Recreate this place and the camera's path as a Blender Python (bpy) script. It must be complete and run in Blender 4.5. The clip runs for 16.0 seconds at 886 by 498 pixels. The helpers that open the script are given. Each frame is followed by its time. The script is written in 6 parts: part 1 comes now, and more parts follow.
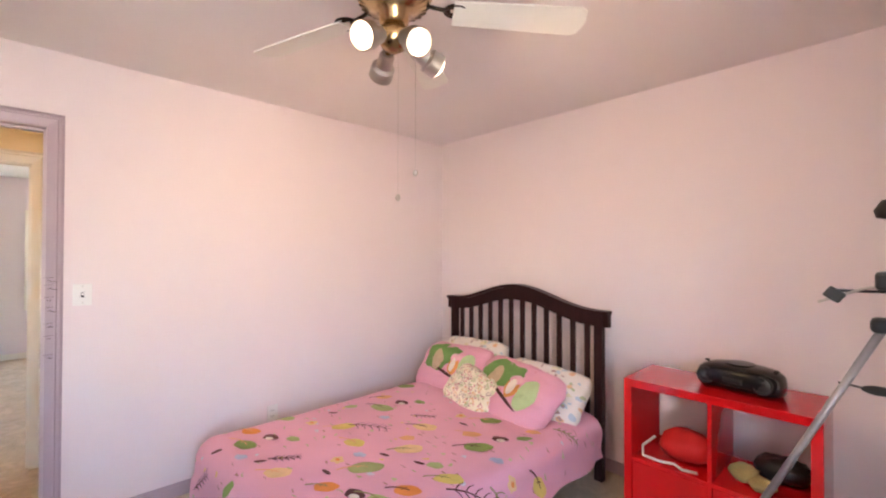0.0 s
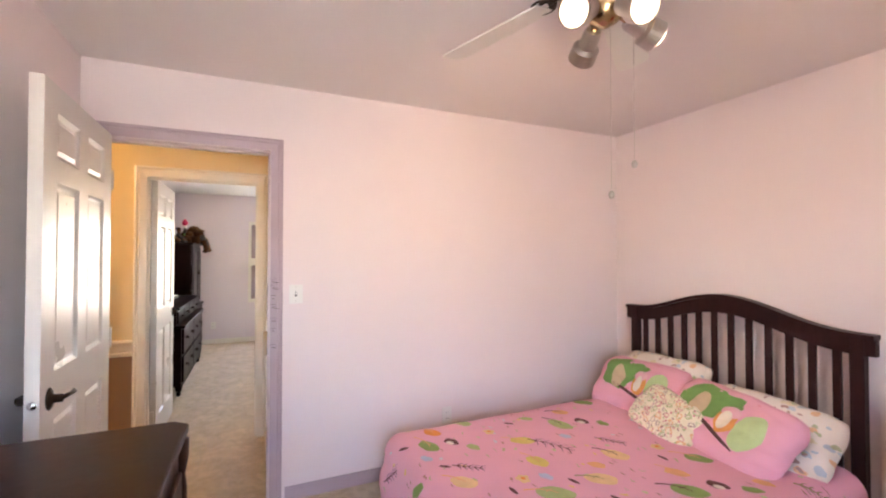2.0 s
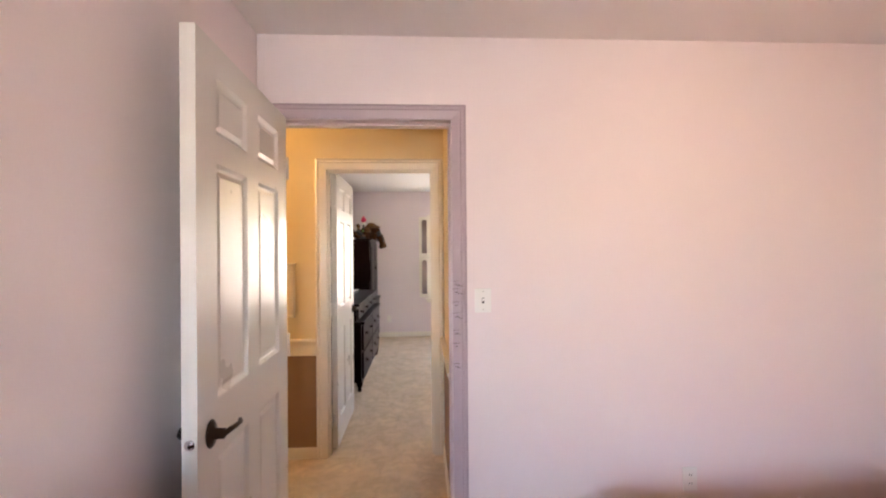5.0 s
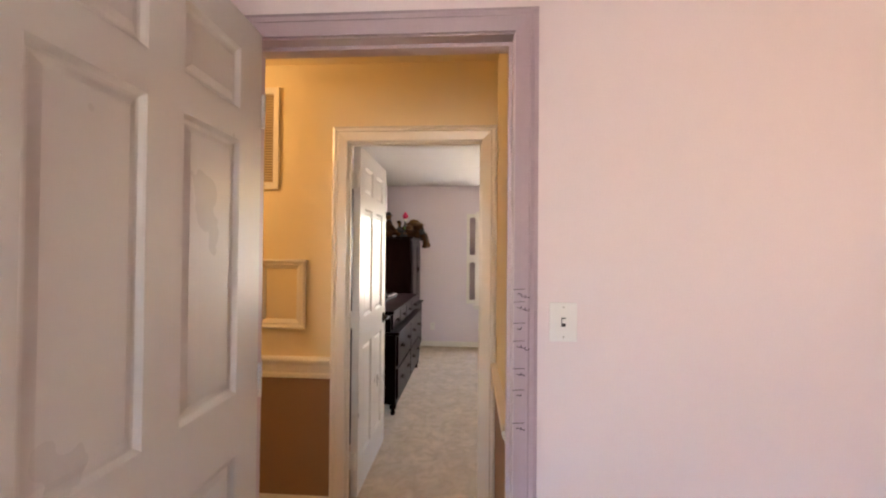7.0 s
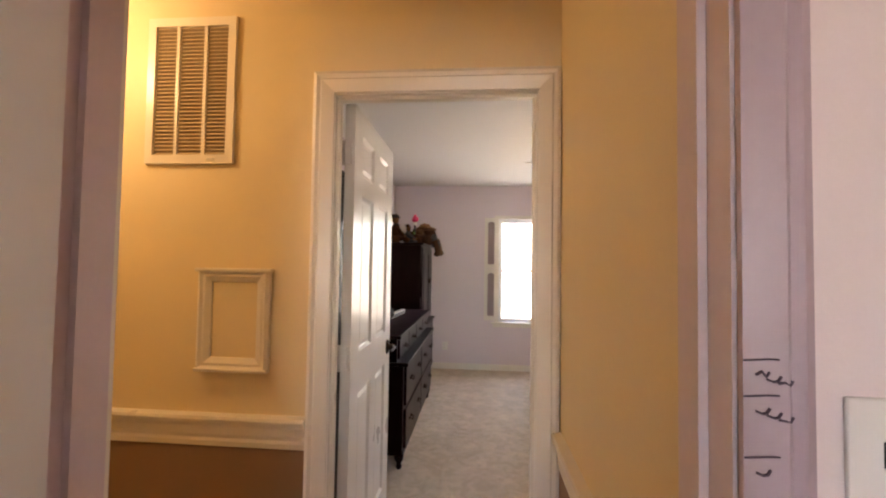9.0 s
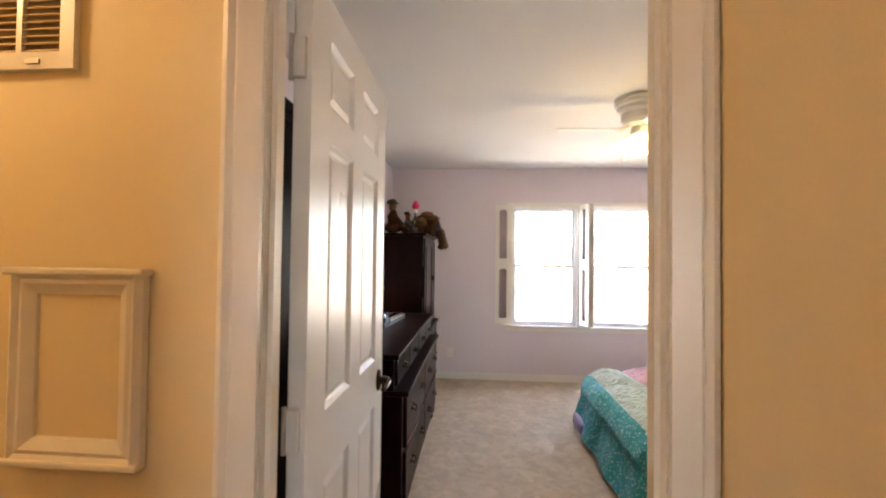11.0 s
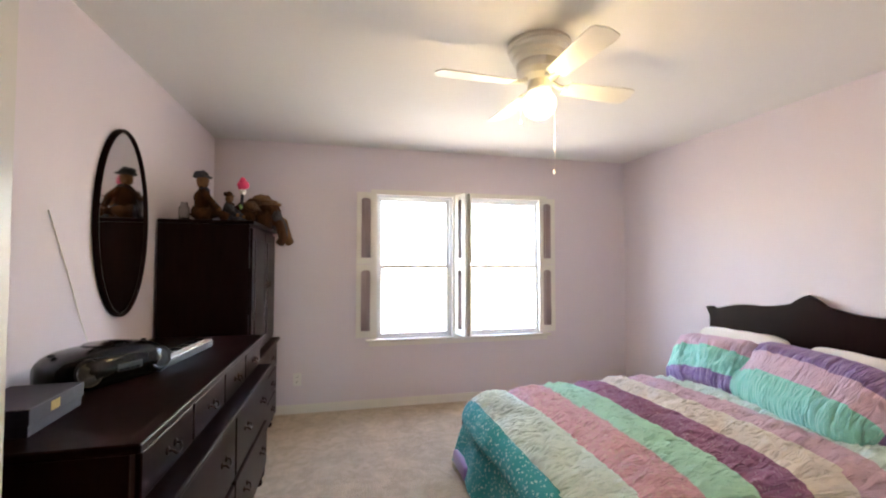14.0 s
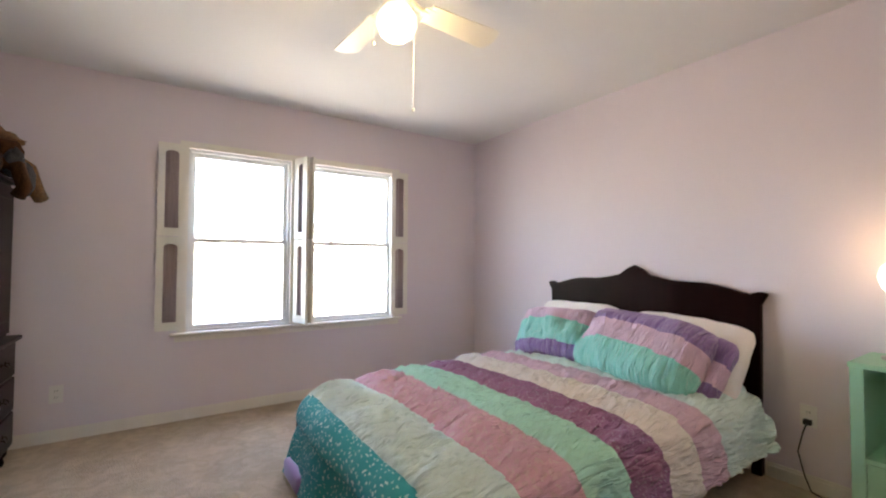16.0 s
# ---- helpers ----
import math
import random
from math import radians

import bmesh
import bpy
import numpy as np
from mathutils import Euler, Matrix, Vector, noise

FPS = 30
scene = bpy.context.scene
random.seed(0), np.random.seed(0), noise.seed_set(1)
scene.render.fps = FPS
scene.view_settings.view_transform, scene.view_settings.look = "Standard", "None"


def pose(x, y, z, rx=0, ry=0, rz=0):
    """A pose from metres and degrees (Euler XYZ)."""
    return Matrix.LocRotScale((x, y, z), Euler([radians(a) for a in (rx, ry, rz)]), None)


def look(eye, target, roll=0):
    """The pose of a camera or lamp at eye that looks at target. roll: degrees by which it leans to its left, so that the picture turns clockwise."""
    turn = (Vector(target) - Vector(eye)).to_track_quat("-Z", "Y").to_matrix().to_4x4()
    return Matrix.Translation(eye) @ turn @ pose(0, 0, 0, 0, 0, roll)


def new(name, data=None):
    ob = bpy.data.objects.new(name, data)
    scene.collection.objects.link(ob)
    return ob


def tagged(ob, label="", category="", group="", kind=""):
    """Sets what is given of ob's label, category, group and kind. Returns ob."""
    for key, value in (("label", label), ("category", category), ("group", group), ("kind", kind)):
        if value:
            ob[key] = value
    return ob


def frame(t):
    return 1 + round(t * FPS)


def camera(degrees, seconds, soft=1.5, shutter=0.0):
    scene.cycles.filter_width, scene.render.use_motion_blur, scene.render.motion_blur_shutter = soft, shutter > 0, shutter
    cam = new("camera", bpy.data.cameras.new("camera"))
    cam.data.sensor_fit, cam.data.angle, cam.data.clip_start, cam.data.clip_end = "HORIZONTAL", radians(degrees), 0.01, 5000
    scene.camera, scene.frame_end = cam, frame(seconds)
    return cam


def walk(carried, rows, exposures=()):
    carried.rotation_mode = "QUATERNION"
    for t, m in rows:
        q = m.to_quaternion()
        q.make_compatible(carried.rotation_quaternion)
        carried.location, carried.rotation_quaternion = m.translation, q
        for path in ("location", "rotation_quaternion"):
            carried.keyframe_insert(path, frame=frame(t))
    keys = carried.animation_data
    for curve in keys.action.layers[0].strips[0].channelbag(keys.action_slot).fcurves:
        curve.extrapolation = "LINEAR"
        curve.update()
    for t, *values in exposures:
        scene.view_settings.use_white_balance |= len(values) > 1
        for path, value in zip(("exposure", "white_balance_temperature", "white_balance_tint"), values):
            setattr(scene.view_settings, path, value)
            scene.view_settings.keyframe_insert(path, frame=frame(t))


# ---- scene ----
cam = camera(92.8, 16.0, soft=2.1)
PATH = [
    (0, (0.242, 0.115, 1.42), (-1.211, 1.489, 1.444), 0.1),
    (0.5, (0.196, 0.105, 1.429), (-1.362, 1.358, 1.448), 0.2),
    (1, (0.156, 0.086, 1.429), (-1.506, 1.199, 1.459), 0.1),
    (1.5, (0.098, 0.068, 1.432), (-1.655, 1.03, 1.469), -0.1),
    (2, (0.023, 0.044, 1.432), (-1.805, 0.853, 1.466), -0.0),
    (2.5, (-0.068, 0.013, 1.437), (-1.951, 0.684, 1.464), 0.2),
    (3, (-0.153, -0.01, 1.444), (-2.076, 0.539, 1.477), 0.0),
    (3.5, (-0.278, -0.023, 1.451), (-2.235, 0.389, 1.468), -0.4),
    (4, (-0.437, -0.032, 1.446), (-2.415, 0.26, 1.449), -0.5),
    (6.3, (-1.116, 0.002, 1.428), (-3.113, -0.089, 1.467), 0.6),
    (6.5, (-1.223, -0.003, 1.412), (-3.22, -0.114, 1.451), 0.8),
    (7, (-1.399, -0.003, 1.398), (-3.394, -0.138, 1.423), 0.5),
    (7.5, (-1.586, -0.029, 1.394), (-3.58, -0.177, 1.42), 0.7),
    (8, (-1.774, -0.059, 1.392), (-3.767, -0.231, 1.438), 0.9),
    (8.5, (-1.961, -0.099, 1.39), (-3.952, -0.269, 1.459), 0.9),
    (8.7, (-2.045, -0.121, 1.391), (-4.037, -0.29, 1.462), 0.9),
    (11, (-2.899, -0.28, 1.39), (-4.892, -0.444, 1.434), 0.7),
    (11.5, (-3.078, -0.298, 1.401), (-5.075, -0.403, 1.444), 0.5),
    (12, (-3.232, -0.288, 1.397), (-5.23, -0.34, 1.446), 0.4),
    (12.5, (-3.409, -0.274, 1.401), (-5.408, -0.222, 1.444), 0.6),
    (13, (-3.527, -0.244, 1.388), (-5.518, -0.066, 1.451), 0.2),
    (13.5, (-3.675, -0.212, 1.376), (-5.651, 0.094, 1.437), 0.2),
    (14, (-3.796, -0.18, 1.349), (-5.743, 0.273, 1.415), 0.1),
    (14.5, (-3.902, -0.141, 1.319), (-5.804, 0.475, 1.379), 0.1),
    (15, (-4.01, -0.085, 1.283), (-5.852, 0.695, 1.316), 0.0),
    (15.5, (-4.104, -0.035, 1.225), (-5.867, 0.908, 1.258), 0.2),
    (16, (-4.181, -0.013, 1.166), (-5.853, 1.083, 1.223), 0.3),
]
EXPOSURES = [(0.0, 5.43, 6800, 15), (4.2, 5.28, 6950, 16), (6.5, 5.08, 7150, 18), (8.7, 4.78, 7250, 19), (11.0, 4.95, 6950, 16), (12.5, 4.88, 6850, 14), (14.5, 4.83, 6700, 14), (16.0, 4.52, 6700, 14)]
walk(cam, [(t, look(eye, target, roll)) for t, eye, target, roll in PATH], EXPOSURES)

# ---- world, sun, large lights ----
world = bpy.data.worlds.new("world")
scene.world = world
world.use_nodes = True
wn = world.node_tree.nodes
sky = wn.new("ShaderNodeTexSky")
sky.sky_type, sky.sun_disc = "NISHITA", False
sky.sun_elevation, sky.sun_rotation = radians(52), radians(0)
wn["Background"].inputs["Strength"].default_value = 0.15
world.node_tree.links.new(sky.outputs["Color"], wn["Background"].inputs["Color"])


def lamp(name, kind, at, target, energy, color, **more):
    data = bpy.data.lights.new(name, kind)
    data.energy, data.color = energy, color
    if "size" in more:
        data.shape, data.size, data.size_y = "RECTANGLE", more["size"][0], more["size"][1]
    if "angle" in more:
        data.angle = radians(more["angle"])
    if "radius" in more:
        data.shadow_soft_size = more["radius"]
    if "cone" in more:
        data.spot_size, data.spot_blend = radians(more["cone"]), more.get("blend", 0.6)
    ob = new(name, data)
    ob.matrix_world = look(at, target)
    return ob


DAY = (0.60, 0.76, 1.0)
WARM = (1.0, 0.72, 0.42)
lamp("sun", "SUN", (0, 0, 30), (-2, -18, 3), 5.0, (1.0, 0.95, 0.87), angle=0.6)
WIN1_LIGHT, HALL_LIGHT, FAN1_LIGHT, FAN2_LIGHT, WIN2_LIGHT, LAMP_LIGHT = 0.28, 0.60, 0.43, 0.66, 0.11, 0.075
for y in (0.48, 1.405):
    lamp("window_light", "AREA", (-7.935, y, 1.315), (-6.9, y, 1.25), WIN2_LIGHT, (0.82, 0.90, 1.0), size=(0.70, 1.32))
lamp("window_light", "AREA", (1.02, -0.05, 1.35), (0.0, -0.05, 1.25), WIN1_LIGHT, DAY, size=(0.85, 1.25))

# ---- materials ----


def material(name, color, rough=0.6, metal=0.0, var=0.06, vscale=3.0, fine=60.0, bump=0.08, coat=0.0, spec=0.5, coord="Object", warp=None, sheen=0.0):
    m = bpy.data.materials.new(name)
    m.use_nodes = True
    nt = m.node_tree
    n, l = nt.nodes, nt.links
    b = n["Principled BSDF"]
    b.inputs["Roughness"].default_value = rough
    b.inputs["Metallic"].default_value = metal
    b.inputs["Coat Weight"].default_value = coat
    b.inputs["Specular IOR Level"].default_value = spec
    b.inputs["Sheen Weight"].default_value = sheen
    tc = n.new("ShaderNodeTexCoord")
    src = tc.outputs[coord]
    if warp:
        mp = n.new("ShaderNodeMapping")
        mp.inputs["Scale"].default_value = warp
        l.new(src, mp.inputs["Vector"])
        src = mp.outputs["Vector"]
    big, small = n.new("ShaderNodeTexNoise"), n.new("ShaderNodeTexNoise")
    big.inputs["Scale"].default_value, big.inputs["Detail"].default_value = vscale, 4
    small.inputs["Scale"].default_value, small.inputs["Detail"].default_value = fine, 3
    l.new(src, big.inputs["Vector"])
    l.new(src, small.inputs["Vector"])
    mix = n.new("ShaderNodeMath")
    mix.operation = "MULTIPLY_ADD"
    mix.inputs[1].default_value = 0.6
    l.new(big.outputs["Fac"], mix.inputs[0])
    sm = n.new("ShaderNodeMath")
    sm.operation = "MULTIPLY"
    sm.inputs[1].default_value = 0.4
    l.new(small.outputs["Fac"], sm.inputs[0])
    l.new(sm.outputs[0], mix.inputs[2])
    ramp = n.new("ShaderNodeValToRGB")
    ramp.color_ramp.elements[0].position, ramp.color_ramp.elements[1].position = 0.3, 0.7
    ramp.color_ramp.elements[0].color = (*[c * (1 - var) for c in color], 1)
    ramp.color_ramp.elements[1].color = (*[min(1, c * (1 + var)) for c in color], 1)
    l.new(mix.outputs[0], ramp.inputs["Fac"])
    l.new(ramp.outputs["Color"], b.inputs["Base Color"])
    rv = n.new("ShaderNodeMapRange")
    rv.inputs["To Min"].default_value, rv.inputs["To Max"].default_value = max(0.02, rough - 0.06), min(1, rough + 0.06)
    l.new(big.outputs["Fac"], rv.inputs["Value"])
    l.new(rv.outputs["Result"], b.inputs["Roughness"])
    if bump:
        bp = n.new("ShaderNodeBump")
        bp.inputs["Strength"].default_value, bp.inputs["Distance"].default_value = bump, 0.01
        l.new(small.outputs["Fac"], bp.inputs["Height"])
        l.new(bp.outputs["Normal"], b.inputs["Normal"])
    return m


def glowing(name, color, strength):
    m = bpy.data.materials.new(name)
    m.use_nodes = True
    b = m.node_tree.nodes["Principled BSDF"]
    b.inputs["Base Color"].default_value = (0.9, 0.88, 0.82, 1)
    b.inputs["Emission Color"].default_value = (*color, 1)
    b.inputs["Emission Strength"].default_value = strength
    return m


def glass(name, ior=1.05):
    m = bpy.data.materials.new(name)
    m.use_nodes = True
    b = m.node_tree.nodes["Principled BSDF"]
    b.inputs["Transmission Weight"].default_value = 1.0
    b.inputs["Roughness"].default_value = 0.0
    b.inputs["IOR"].default_value = ior
    return m


def printed(name, ground, layers, rough=0.85, sheen=0.08):
    """Cloth with scattered printed motifs; each layer: scale, stretch, threshold, turn, colours."""
    m = material(name, ground, rough, 0, 0.05, 5, 350, 0.12, coord="UV", sheen=sheen)
    nt = m.node_tree
    n, l = nt.nodes, nt.links
    b = n["Principled BSDF"]
    last = b.inputs["Base Color"].links[0].from_socket
    uv = n.new("ShaderNodeTexCoord")
    wob = n.new("ShaderNodeTexNoise")
    wob.inputs["Scale"].default_value = 22
    l.new(uv.outputs["UV"], wob.inputs["Vector"])
    for scale, stretch, size, turn, colors, keep in layers:
        add = n.new("ShaderNodeVectorMath")
        add.operation = "MULTIPLY_ADD"
        add.inputs[1].default_value = (0.05, 0.05, 0)
        l.new(wob.outputs["Color"], add.inputs[0])
        l.new(uv.outputs["UV"], add.inputs[2])
        mp = n.new("ShaderNodeMapping")
        mp.inputs["Rotation"].default_value = (0, 0, radians(turn))
        mp.inputs["Scale"].default_value = (scale, scale * stretch, 1)
        mp.inputs["Location"].default_value = (turn * 0.37, scale * 0.7, 0)
        l.new(add.outputs[0], mp.inputs["Vector"])
        vo = n.new("ShaderNodeTexVoronoi")
        vo.voronoi_dimensions = "2D"
        vo.inputs["Scale"].default_value = 1.0
        vo.inputs["Randomness"].default_value = 0.85
        l.new(mp.outputs["Vector"], vo.inputs["Vector"])
        sep = n.new("ShaderNodeSeparateColor")
        l.new(vo.outputs["Color"], sep.inputs["Color"])
        r = n.new("ShaderNodeValToRGB")
        r.color_ramp.interpolation = "CONSTANT"
        els = r.color_ramp.elements
        els[0].position, els[0].color = 0, (*colors[0], 1)
        els[1].position, els[1].color = 1 / len(colors), (*colors[1 % len(colors)], 1)
        for k in range(2, len(colors)):
            e = els.new(k / len(colors))
            e.color = (*colors[k], 1)
        l.new(sep.outputs["Red"], r.inputs["Fac"])
        lim = n.new("ShaderNodeMath")
        lim.operation = "LESS_THAN"
        lim.inputs[1].default_value = size
        l.new(vo.outputs["Distance"], lim.inputs[0])
        some = n.new("ShaderNodeMath")
        some.operation = "LESS_THAN"
        some.inputs[1].default_value = keep
        l.new(sep.outputs["Green"], some.inputs[0])
        both = n.new("ShaderNodeMath")
        both.operation = "MULTIPLY"
        l.new(lim.outputs[0], both.inputs[0])
        l.new(some.outputs[0], both.inputs[1])
        mx = n.new("ShaderNodeMix")
        mx.data_type = "RGBA"
        l.new(both.outputs[0], mx.inputs["Factor"])
        l.new(last, mx.inputs["A"])
        l.new(r.outputs["Color"], mx.inputs["B"])
        last = mx.outputs["Result"]
    l.new(last, b.inputs["Base Color"])
    return m


def veined_wood(name, dark, light, rough, coat=0.0, spec=0.11):
    m = material(name, dark, rough, 0, 0.25, 2.5, 30, 0.03, coat=coat, spec=spec, warp=(1, 1, 0.15))
    r = m.node_tree.nodes["Color Ramp"].color_ramp
    r.elements[0].color, r.elements[1].color = (*dark, 1), (*light, 1)
    return m


def gathered(m, along=48.0, across=8.0, depth=0.045):
    """Adds puckered folds to a cloth, laid across the seams of its UV plan."""
    n, l = m.node_tree.nodes, m.node_tree.links
    b = n["Principled BSDF"]
    tc, mp, nz, bp = n.new("ShaderNodeTexCoord"), n.new("ShaderNodeMapping"), n.new("ShaderNodeTexNoise"), n.new("ShaderNodeBump")
    mp.inputs["Scale"].default_value = (along, across, 1)
    nz.inputs["Scale"].default_value, nz.inputs["Detail"].default_value, nz.inputs["Distortion"].default_value = 1.0, 2.5, 0.9
    bp.inputs["Strength"].default_value, bp.inputs["Distance"].default_value = 1.0, depth
    l.new(tc.outputs["UV"], mp.inputs["Vector"])
    l.new(mp.outputs["Vector"], nz.inputs["Vector"])
    l.new(nz.outputs["Fac"], bp.inputs["Height"])
    if b.inputs["Normal"].links:
        l.new(b.inputs["Normal"].links[0].from_socket, bp.inputs["Normal"])
    l.new(bp.outputs["Normal"], b.inputs["Normal"])
    return m


PINK_WALL = material("pink_wall_paint", (0.80, 0.70, 0.70), 0.75, 0, 0.02, 1.5, 180, 0.04)
PINK_CEIL = material("room_ceiling_paint", (0.80, 0.735, 0.715), 0.9, 0, 0.02, 1.5, 140, 0.1)
PINK_TRIM = material("pinkish_trim_paint", (0.60, 0.485, 0.50), 0.4, 0, 0.04, 4, 90, 0.03)
LILAC_TRIM = material("lilac_trim_paint", (0.45, 0.345, 0.38), 0.4, 0, 0.04, 4, 90, 0.03)
LAV_WALL = material("lavender_wall_paint", (0.75, 0.68, 0.725), 0.75, 0, 0.02, 1.5, 180, 0.04)
WHITE_CEIL = material("white_ceiling_paint", (0.78, 0.765, 0.75), 0.9, 0, 0.02, 1.5, 140, 0.1)
TAN_WALL = material("tan_wall_paint", (0.74, 0.60, 0.37), 0.6, 0, 0.03, 1.5, 180, 0.05)
BROWN_WALL = material("brown_wall_paint", (0.26, 0.15, 0.085), 0.6, 0, 0.05, 1.5, 180, 0.05)
WHITE_TRIM = material("white_gloss_paint", (0.74, 0.675, 0.58), 0.3, 0, 0.02, 4, 90, 0.02)
DOOR_WHITE = material("white_door_paint", (0.66, 0.63, 0.59), 0.29, 0, 0.015, 3, 40, 0.02)
CARPET = material("beige_carpet", (0.64, 0.52, 0.385), 0.98, 0, 0.18, 5, 210, 0.0, spec=0.1, sheen=0.1)
pile = CARPET.node_tree
tufts, tread, tone, sink, co = [pile.nodes.new(k) for k in ("ShaderNodeTexNoise", "ShaderNodeTexNoise", "ShaderNodeMix", "ShaderNodeBump", "ShaderNodeTexCoord")]
tufts.inputs["Scale"].default_value, tufts.inputs["Detail"].default_value = 95, 5
tread.inputs["Scale"].default_value, tread.inputs["Detail"].default_value, tread.inputs["Distortion"].default_value = 11, 5, 1.2
for tex in (tufts, tread):
    pile.links.new(co.outputs["Object"], tex.inputs["Vector"])
spread = pile.nodes.new("ShaderNodeMapRange")
spread.inputs["From Min"].default_value, spread.inputs["From Max"].default_value = 0.38, 0.62
spread.inputs["To Min"].default_value, spread.inputs["To Max"].default_value = 0.0, 0.42
pile.links.new(tread.outputs["Fac"], spread.inputs["Value"])
tone.data_type = "RGBA"
pile.links.new(spread.outputs["Result"], tone.inputs["Factor"])
pile.links.new(pile.nodes["Color Ramp"].outputs["Color"], tone.inputs["A"])
tone.inputs["B"].default_value = (0.41, 0.315, 0.21, 1)
pile.links.new(tone.outputs["Result"], pile.nodes["Principled BSDF"].inputs["Base Color"])
sink.inputs["Strength"].default_value, sink.inputs["Distance"].default_value = 1.0, 0.02
pile.links.new(tufts.outputs["Fac"], sink.inputs["Height"])
pile.links.new(sink.outputs["Normal"], pile.nodes["Principled BSDF"].inputs["Normal"])
DARK_WOOD = veined_wood("dark_cherry_wood", (0.008, 0.0026, 0.0025), (0.019, 0.006, 0.0055), 0.30, spec=0.05)
ESPRESSO = veined_wood("espresso_wood", (0.020, 0.008, 0.009), (0.038, 0.014, 0.014), 0.32)
BROWN_WOOD = veined_wood("brown_walnut_wood", (0.026, 0.011, 0.007), (0.040, 0.016, 0.010), 0.3, 0.04, 0.08)
BRONZE = material("dark_bronze_metal", (0.05, 0.035, 0.025), 0.42, 1.0, 0.1, 8, 80, 0.0)
STEEL = material("brushed_steel", (0.55, 0.52, 0.48), 0.3, 1.0, 0.08, 8, 120, 0.02)
BRASS = material("antique_brass", (0.50, 0.36, 0.19), 0.25, 1.0, 0.1, 8, 60, 0.0)
CHROME = material("chrome", (0.75, 0.75, 0.75), 0.12, 1.0, 0.03, 8, 60, 0.0)
BLACK_PLASTIC = material("black_gloss_plastic", (0.010, 0.010, 0.011), 0.16, 0, 0.1, 6, 80, 0.0, coat=0.1, spec=0.25)
BLACK_MATT = material("black_matt_plastic", (0.015, 0.014, 0.014), 0.45, 0, 0.1, 6, 80, 0.02)
GREY_TUBE = material("grey_anodised_tube", (0.30, 0.28, 0.28), 0.4, 0.7, 0.05, 6, 80, 0.02)
RED_LACQUER = material("red_lacquer", (0.62, 0.010, 0.012), 0.14, 0, 0.04, 4, 60, 0.0, coat=0.4)
RED_CLOTH = material("red_cloth", (0.62, 0.015, 0.012), 0.7, 0, 0.08, 8, 200, 0.1)
WHITE_PLASTIC = material("white_plastic", (0.80, 0.78, 0.75), 0.3, 0, 0.02, 6, 90, 0.0)
FAN_WHITE = material("white_fan_enamel", (0.80, 0.77, 0.70), 0.3, 0, 0.02, 6, 60, 0.0)
MIRROR = material("mirror_glass", (0.88, 0.88, 0.88), 0.03, 1.0, 0.0, 3, 3, 0.0)
PANE = glass("window_glass")
JAR_GLASS = glass("thick_jar_glass", 1.4)
BULB = glowing("lit_bulb_glass", (1.0, 0.80, 0.55), 0.16)
GLOBE = glowing("lit_frosted_globe", (1.0, 0.84, 0.50), 0.11)
SHUTTER = material("cream_shutter_paint", (0.80, 0.77, 0.70), 0.4, 0, 0.03, 5, 80, 0.02)
SASH = material("white_vinyl_sash", (0.74, 0.76, 0.76), 0.35, 0, 0.02, 5, 80, 0.0)
CURTAIN = material("mauve_gathered_cloth", (0.42, 0.33, 0.34), 0.9, 0, 0.25, 3, 60, 0.3, warp=(30, 30, 1.0))
MINT_PAINT = material("mint_furniture_paint", (0.33, 0.60, 0.40), 0.4, 0, 0.03, 4, 80, 0.02)
INK = material("pen_ink", (0.07, 0.045, 0.07), 0.6)
SHEET = material("white_sheet_cloth", (0.84, 0.81, 0.76), 0.9, 0, 0.04, 8, 300, 0.1, sheen=0.2)
GRASS = material("pale_lawn", (0.30, 0.27, 0.21), 0.95, 0, 0.3, 2, 40, 0.4)
BARK = material("grey_bark", (0.16, 0.13, 0.10), 0.9, 0, 0.3, 6, 60, 0.5)
GREY_VENT = material("vent_dust", (0.30, 0.22, 0.13), 0.9)

LIME, ROSE = (0.42, 0.55, 0.16), (0.76, 0.30, 0.36)
PINK_PRINT = printed("pink_print_cotton", (0.80, 0.40, 0.50), [
    (7.5, 5.0, 0.13, 40, [(0.42, 0.46, 0.18), (0.45, 0.22, 0.16)], 0.22),
    (9.0, 1.2, 0.11, 28, [(0.55, 0.58, 0.30), (0.78, 0.50, 0.22), (0.62, 0.62, 0.66)], 0.24)])


def ink(name, color):
    return material(name, color, 0.85, 0, 0.12, 18, 300, 0.06)


ORANGE_PRINT, PALE_ORANGE = ink("orange_print", (0.78, 0.28, 0.06)), ink("pale_orange_print", (0.80, 0.42, 0.20))
GRASS_PRINT, SAGE_PRINT = ink("grass_green_print", (0.27, 0.38, 0.11)), ink("sage_green_print", (0.42, 0.50, 0.20))
YELLOW_PRINT, STRAW_PRINT = ink("yellow_print", (0.72, 0.58, 0.16)), ink("straw_print", (0.80, 0.56, 0.28))
COCOA_PRINT, OLIVE_PRINT = ink("cocoa_print", (0.13, 0.045, 0.04)), ink("olive_print", (0.30, 0.27, 0.10))
BLUE_PRINT = ink("pale_blue_print", (0.50, 0.54, 0.66))
PLAIN_PINK = printed("pink_pillow_cotton", (0.80, 0.39, 0.49), [(9.0, 1.5, 0.12, 20, [LIME, ROSE], 0.12)])
